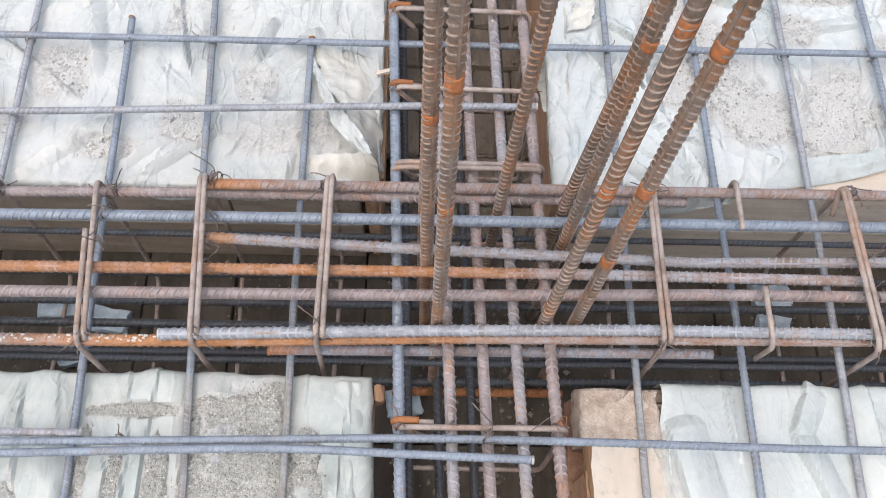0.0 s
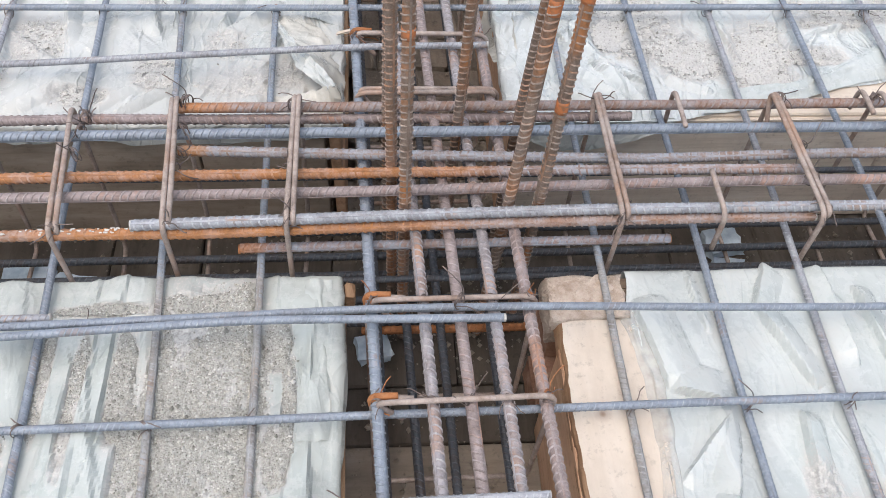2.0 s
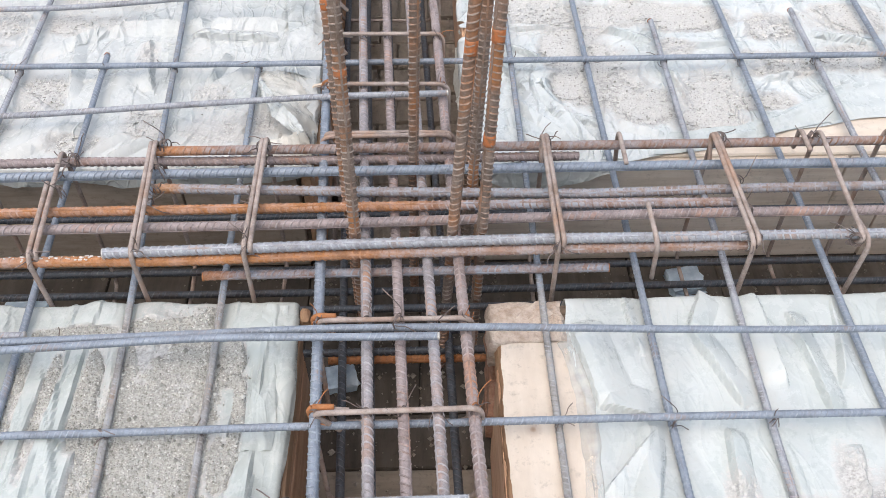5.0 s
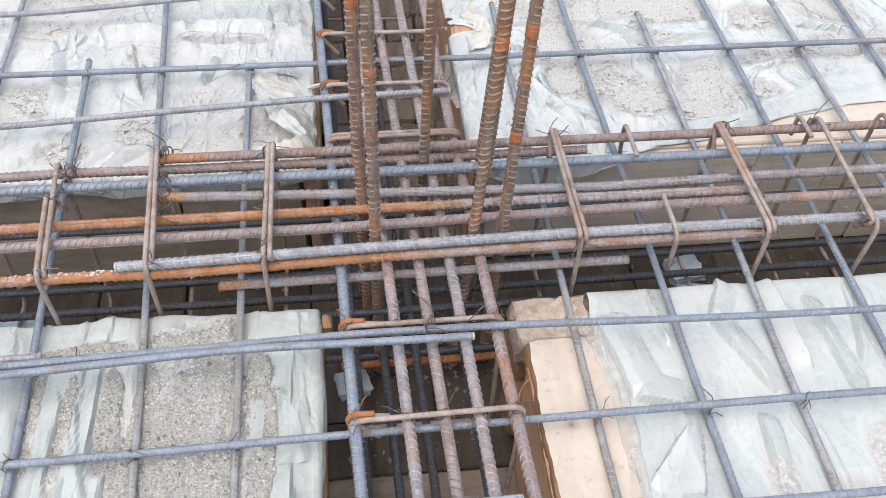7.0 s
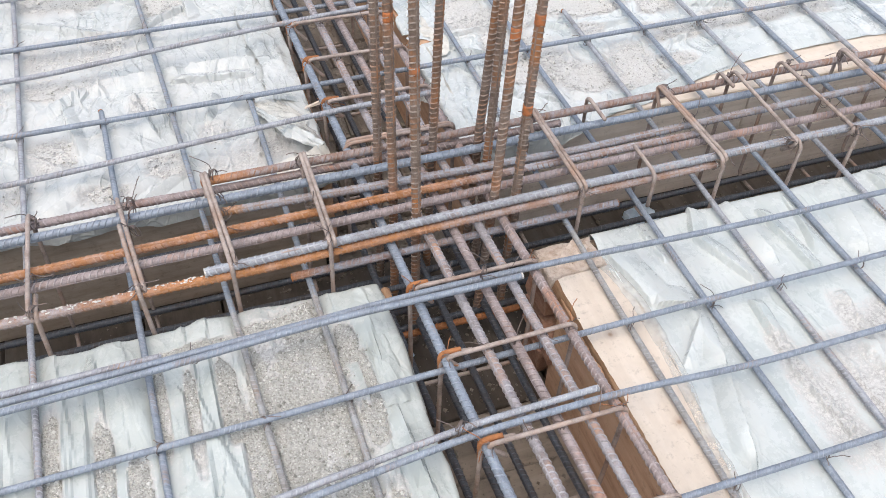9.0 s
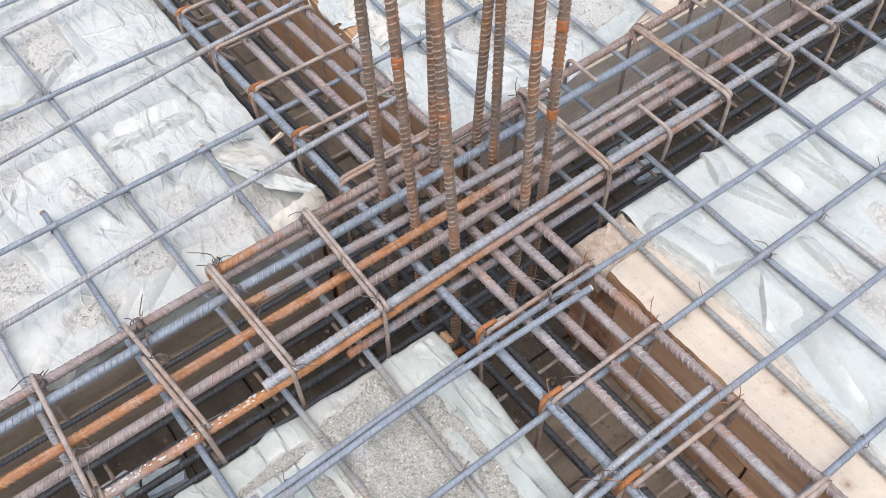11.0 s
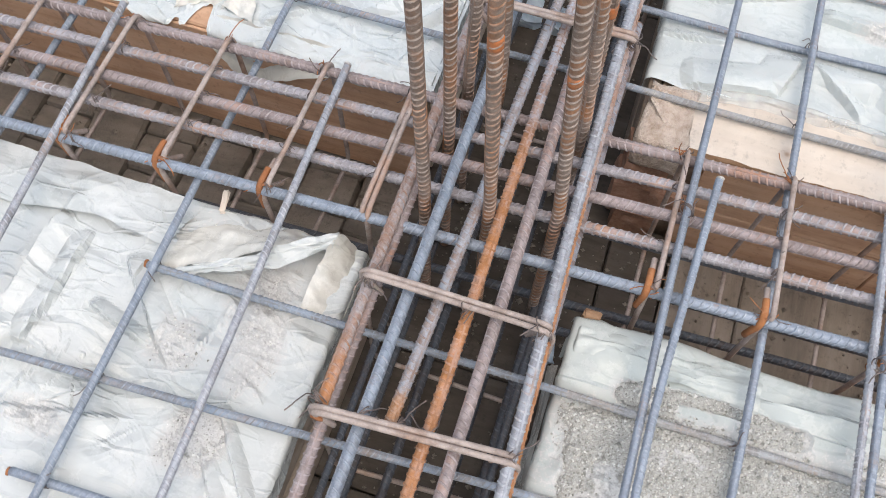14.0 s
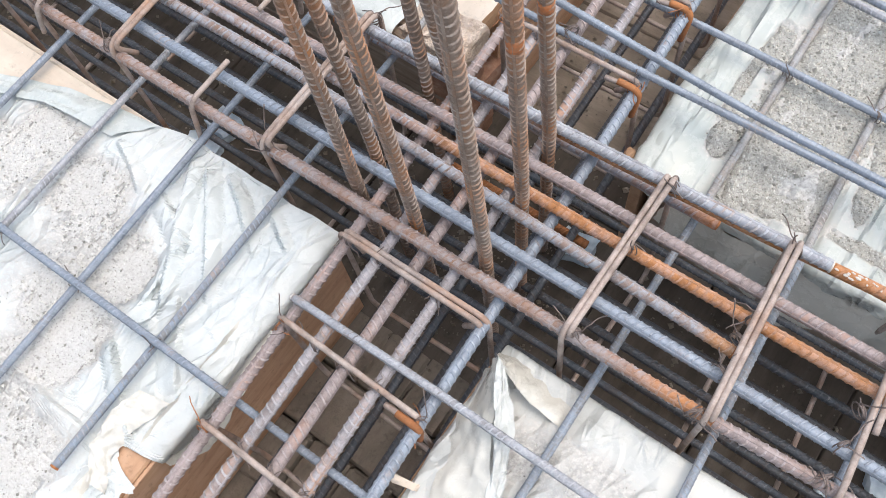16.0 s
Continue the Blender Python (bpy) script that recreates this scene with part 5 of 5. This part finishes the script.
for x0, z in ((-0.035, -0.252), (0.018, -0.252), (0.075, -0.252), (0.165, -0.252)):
    rebar("beam_bar", [(x0 + 0.03, SOUTH, z), (x0 - 0.06, NORTH, z)], 0.016, DARK, "shade-dark steel bar at the bottom of the cross beam", CB, seg=8, coarse=True)

# ---- stirrups ----


def stirrup(name, a0, a1, zt, zb, axis, mode, mat, label, group, r=0.0043):
    """A bent link round a beam, in the plane across it. mode: how its ends lap over the top."""
    cr, e = 0.022, 0.0098
    if mode == "double":
        p = [(0, a1 - 0.03, zt - 0.05), (0, a1, zt), (0, a0, zt), (0.2, a0, zb), (0.45, a1, zb), (0.7, a1, zt), (1.0, a0, zt), (1.0, a0 + 0.035, zt - 0.055)]
    elif mode == "short":
        p = [(0, a1 - 0.09, zt + 0.001), (0, a0, zt), (0.3, a0, zb), (0.5, a1, zb), (1.0, a1, zt), (1.0, a0, zt - 0.001), (1.15, a0 + 0.03, zt - 0.05)]
    else:
        p = [(0, a0 + 0.04, zt - 0.05), (0, a0, zt), (0, a1, zt), (0.3, a1, zb), (0.6, a0, zb), (1.0, a0, zt - 0.004), (1.0, a0 + 0.055, zt - 0.012)]
    pts = [(e * s, a, z) if axis == "x" else (a, e * s, z) for s, a, z in p]
    me = tube(name, rounded(pts, cr, 6), r, mat, 0.005, 8)
    return tagged(new(name, me), label, "stirrup", group)


LS = "stirrups round the long beam"
kinds = {m: stirrup("stirrup", 0.236, 0.508, 0.073, -0.285, "x", m, TIE, "brown rusty bent stirrup tied over the long beam's bars", LS) for m in ("double", "short", "single")}
spots = [(-0.505, "short"), (-0.348, "double"), (-0.174, "double"), (0.331, "double"), (0.652, "double"), (0.815, "single"), (0.975, "single"), (1.12, "double"), (1.28, "single"),
         (1.45, "short"), (1.6, "single"), (1.78, "single"), (-0.683, "single"), (-0.86, "double"), (-1.03, "short"), (-1.18, "single")]
first = set()
rnd = random.Random(8)
for x, m in spots:
    low = x < -0.4                      # there the north bar lies lower, and the links lean towards it
    lean, turn = rnd.uniform(-1.5, 1.5), rnd.uniform(-2, 2.5)
    turn = {-0.505: 6.4, -0.348: 3.5, -0.174: -0.5}.get(x, turn)
    x += 0.24 * math.tan(radians(turn)) if turn > 2.6 else 0
    q = pose(x, rnd.uniform(-0.004, 0.004) - 0.008 * low, 0.010 if low else -0.003, -3.4 * low, lean, turn)
    if m not in first:
        first.add(m)
        kinds[m].matrix_world = q
    else:
        copy_thing(kinds[m], q)


def open_link(y0, y1, zt, drop):
    """A short open hook laid over one edge of the beam."""
    pts = rounded([(0, y1, zt), (0, y0, zt), (0.01, y0 + (0.012 if drop > 0 else -0.012), zt - abs(drop))], 0.02, 6)
    return tube("stirrup_hook", pts, 0.0043, TIE, 0.005, 8)


for x, y0, y1, d in ((0.490, 0.238, 0.330, 0.10), (0.470, 0.512, 0.425, 0.10), (0.80, 0.512, 0.45, 0.06)):
    tagged(new("stirrup_hook", open_link(y0, y1, 0.066, d)), "rusty open steel hook over the beam's edge bar", "stirrup hook", "hooks on the long beam").location.x = x

CS = "stirrups round the cross beam"
cross = {m: stirrup("stirrup", -0.122, 0.122, 0.0375, -0.265, "y", m.split("_")[0], TIE, "brown rusty stirrup round the cross beam" + (" with orange hook" if "hook" in m else ""), CS) for m in ("single", "double", "single_hook")}
hook_me = tube("hook", rounded([(-0.088, 0.011, 0.033), (-0.125, 0.011, 0.036), (-0.119, 0.015, -0.030)], 0.018, 6), 0.0053, ORANGE, 0.005, 8)
part("hook", hook_me, cross["single_hook"], "bright orange rusted hook end")
first = set()
for y, m in ((0.120, "single_hook"), (-0.037, "single_hook"), (-0.214, "single_hook"), (-0.38, "double"), (-0.55, "single"), (-0.72, "single"), (0.538, "double"), (0.688, "single_hook"), (0.852, "single_hook"), (1.012, "single_hook"), (1.165, "single_hook"), (1.33, "single_hook"), (1.49, "single"), (1.65, "single")):
    q = pose(0.072 - 0.037 * y, y, 0, rnd.uniform(-2, 2), 0, rnd.uniform(-2, 1))
    if m not in first:
        first.add(m)
        cross[m].matrix_world = q
    else:
        copy_thing(cross[m], q)

# ---- column bars ----
TOPZ = 1.5
columns = [(-0.013, 0.373, 0.0, 0.045, (0.42, 0.66)), (0.005, 0.278, 0.003, 0.075, (0.59, 0.37)), (-0.017, 0.468, 0.009, 0.029, ()), (0.101, 0.469, 0.027, 0.023, (0.55,)),
           (0.203, 0.470, 0.050, -0.015, (0.52,)), (0.204, 0.421, 0.037, 0.034, (0.5,)), (0.164, 0.281, 0.065, 0.080, (0.40, 0.66)), (0.211, 0.285, 0.026, 0.024, (0.25, 0.67, 0.43))]
rnd = random.Random(12)
for x, y, lx, ly, marks in columns:
    h = TOPZ - 0.07
    bar = rebar("column_bar", [(x - lx * 0.3, y, FLOOR + 0.002), (x, y, 0.07), (x + lx * h, y + ly * h, TOPZ)], 0.0185, BROWN, "tall brown rusty ribbed starter bar of the column", "column starter bars", ribs=1.0, wob=0.0004, seg=12)
    # thin orange sleeves that stand for rust patches on the bar
    for z in marks:
        c0, c1 = (z - 0.010 - 0.07), (z + rnd.uniform(0.004, 0.014) - 0.07)
        me = tube("paint_mark", [(x + lx * c0, y + ly * c0, 0.07 + c0), (x + lx * c1, y + ly * c1, 0.07 + c1)], 0.0094, RUST_PATCH, 0.004, 12)
        part("paint_mark", me, bar, "orange rust patch")

# ---- slab mesh ----
MG = "bars of the slab mesh"
RM = 0.0125


def mesh_x(pts, mat, label="blue-grey ribbed mesh bar running along the long beam", ends=()):
    """A bar of the upper layer through the points given."""
    return rebar("mesh_bar", rounded(pts, 0.08, 5), RM, mat, label, MG, ribs=0.7, seg=8, coarse=True, ends=ends)


OVER = "grey mesh bar that ends over the cross beam"
LAP = "blue-grey lapped mesh bar with a pale cut end"
for y, dy in ((0.652, 0.004), (1.025, 0.012), (1.37, 0.0)):
    mesh_x([(-1.1, y - dy, 0.0), (-0.65, y - dy, 0.005), (-0.05, y, 0.0385), (0.165, y + dy, 0.0395)], GREY, OVER, ("end",))
for y, dy in ((0.808, -0.002), (1.15, -0.02), (1.49, 0.0)):
    mesh_x([(-1.1, y, 0.001), (-0.1, y + dy, 0.002), (0.2, y + dy, 0.002), (1.8, y + dy, 0.002)], BLUE)
mesh_x([(-1.1, 0.088, 0.020), (-0.6, 0.093, 0.030), (-0.05, 0.105, 0.0385), (0.22, 0.103, 0.0385), (0.7, 0.100, 0.022), (1.8, 0.10, 0.004)], BLUE)
mesh_x([(-1.1, 0.072, 0.020), (-0.6, 0.078, 0.030), (-0.2, 0.088, 0.046), (0.135, 0.073, 0.060)], BLUE, LAP, ("end",))
mesh_x([(-1.1, 0.108, 0.020), (-0.49, 0.110, 0.030)], GREY, "short grey mesh bar lapped beside a longer one", ("end",))
for y in (-0.038, -0.37):
    mesh_x([(-1.1, y - 0.006, -0.008), (-0.3, y, -0.006), (-0.1, y, 0.002), (0.25, y, 0.003), (1.8, y, 0.001)], BLUE)
for y in (-0.190, -0.53):
    mesh_x([(-1.1, y - 0.03, -0.004), (-0.4, y - 0.015, 0.0), (-0.05, y, 0.0395), (0.21, y, 0.0395), (0.45, y, 0.010), (1.8, y, 0.002)], BLUE)
    mesh_x([(-1.1, y - 0.012, -0.004), (-0.4, y + 0.001, 0.0), (-0.05, y + 0.016, 0.0395), (0.168, y + 0.018, 0.0395)], GREY, LAP, ("end",))


def mesh_y(xs, xn, y0, y1, mat, label="blue-grey ribbed mesh bar crossing under the long beam"):
    f = lambda y: xs + (xn - xs) * (y + 0.04) / 0.85
    return rebar("mesh_bar", [(f(y0), y0, -0.020), (f(0.05), 0.05, -0.0195), (f(0.3), 0.3, -0.0125), (f(0.6), 0.6, -0.0125), (f(y1), y1, -0.0105)], RM, mat, label, MG, ribs=0.7, seg=8, coarse=True, ends=("end",) if y1 < 1.2 else (), end_mat=ORANGE)


for xs, xn, y1, mat in MESH_Y:
    mesh_y(xs, xn, SOUTH, y1, mat)

# ---- tie wires ----


def wire_mesh(seed, mat=None):
    """A knot of thin wire: a loop round the crossing and two twisted tails."""
    rs = random.Random(seed)
    pts = []
    for i in range(36):
        a = i / 35 * 2 * math.pi * 2.4
        side = 0.0075 * math.cos(a)
        pts.append((side, 0.5 * side + 0.003 * math.sin(a * 0.45), -0.002 + 0.0112 * math.sin(a)))
    ends = []
    for p, n in ((pts[0], rs.randint(5, 9)), (pts[-1], rs.randint(6, 12))):
        d = Vector((rs.uniform(-1, 1), rs.uniform(-1, 1), rs.uniform(-0.2, 0.9))).normalized()
        run = [p]
        for i in range(n):
            d = (d + Vector((rs.uniform(-0.3, 0.3), rs.uniform(-0.3, 0.3), rs.uniform(-0.3, 0.2)))).normalized()
            run.append(tuple(Vector(run[-1]) + d * 0.0036))
        ends.append(run)
    return tube("tie_wire", ends[0][:0:-1] + pts + ends[1][1:], 0.0008 if mat else 0.00075, mat or WIRE, 0.0025, 5)


wires = [wire_mesh(k) for k in range(10)]
rusty = [wire_mesh(k, WIRE_R) for k in range(20, 24)]
knots = []
for x, m in spots:
    if -0.9 < x < 1.5:
        north = (0.497, 0.057) if x > -0.36 else (0.481, 0.044)
        for k in range(2):
            knots += [(x + rnd.uniform(0.0, 0.008), north[0] + rnd.uniform(-0.004, 0.004), north[1]), (x + rnd.uniform(0.0, 0.008), (0.248 if x > -0.36 else 0.238) + rnd.uniform(-0.004, 0.004), 0.060)]
        for y in (0.391, 0.355, 0.32, 0.44):
            if rnd.random() < 0.35:
                knots.append((x + 0.004, y, 0.056))
for y in (0.125, -0.035, -0.212, -0.38, 0.548, 0.692, 0.848, 1.002, 1.165):
    for x0 in (-0.043, 0.030, 0.081, 0.131, 0.183):
        if rnd.random() < 0.75:
            knots.append((x0 - 0.04 * y, y, 0.029))
for y, xs in ((0.808, (-0.715, -0.544, -0.398, -0.222, 0.303, 0.463, 0.622, 0.785, 0.945)), (-0.038, (-0.695, -0.515, -0.350, -0.213, 0.309, 0.476, 0.623, 0.80)), (1.15, (-0.72, -0.42, 0.46, 0.78)), (-0.37, (-0.335, 0.32, 0.48))):
    for x in xs:
        if rnd.random() < 0.9:
            knots.append((x, y, -0.008))
knots += [(0.075, 0.106, 0.055), (-0.44, 0.108, 0.008), (-0.07, -0.18, 0.055)]
for k, p in enumerate(knots):
    o = new("tie_wire", wires[k % 10])
    o.matrix_world = pose(*p, rnd.uniform(-8, 8), rnd.uniform(-8, 8), rnd.choice((28, 118, 208, 298)) + rnd.uniform(-15, 15))
    if p[2] > 0.04:
        o.scale = (1.25, 1.25, 1.15)
    tagged(o, "thin dark tie wire knotted round crossing bars", "tie wire", "tie wires")
for y in (0.120, -0.037, -0.214, 0.688, 0.852, 1.012):
    for k, (dx, dz) in enumerate(((-0.115, 0.028), (-0.112, 0.018), (0.113, 0.026))):
        o = new("tie_wire", rusty[(k + int(y * 100)) % 4])
        o.matrix_world = pose(0.072 - 0.037 * y + dx, y + 0.006, dz, rnd.uniform(-30, 30), rnd.uniform(-30, 30), rnd.uniform(0, 360))
        tagged(o, "orange rusted tie wire twisted round a hook", "tie wire", "tie wires")
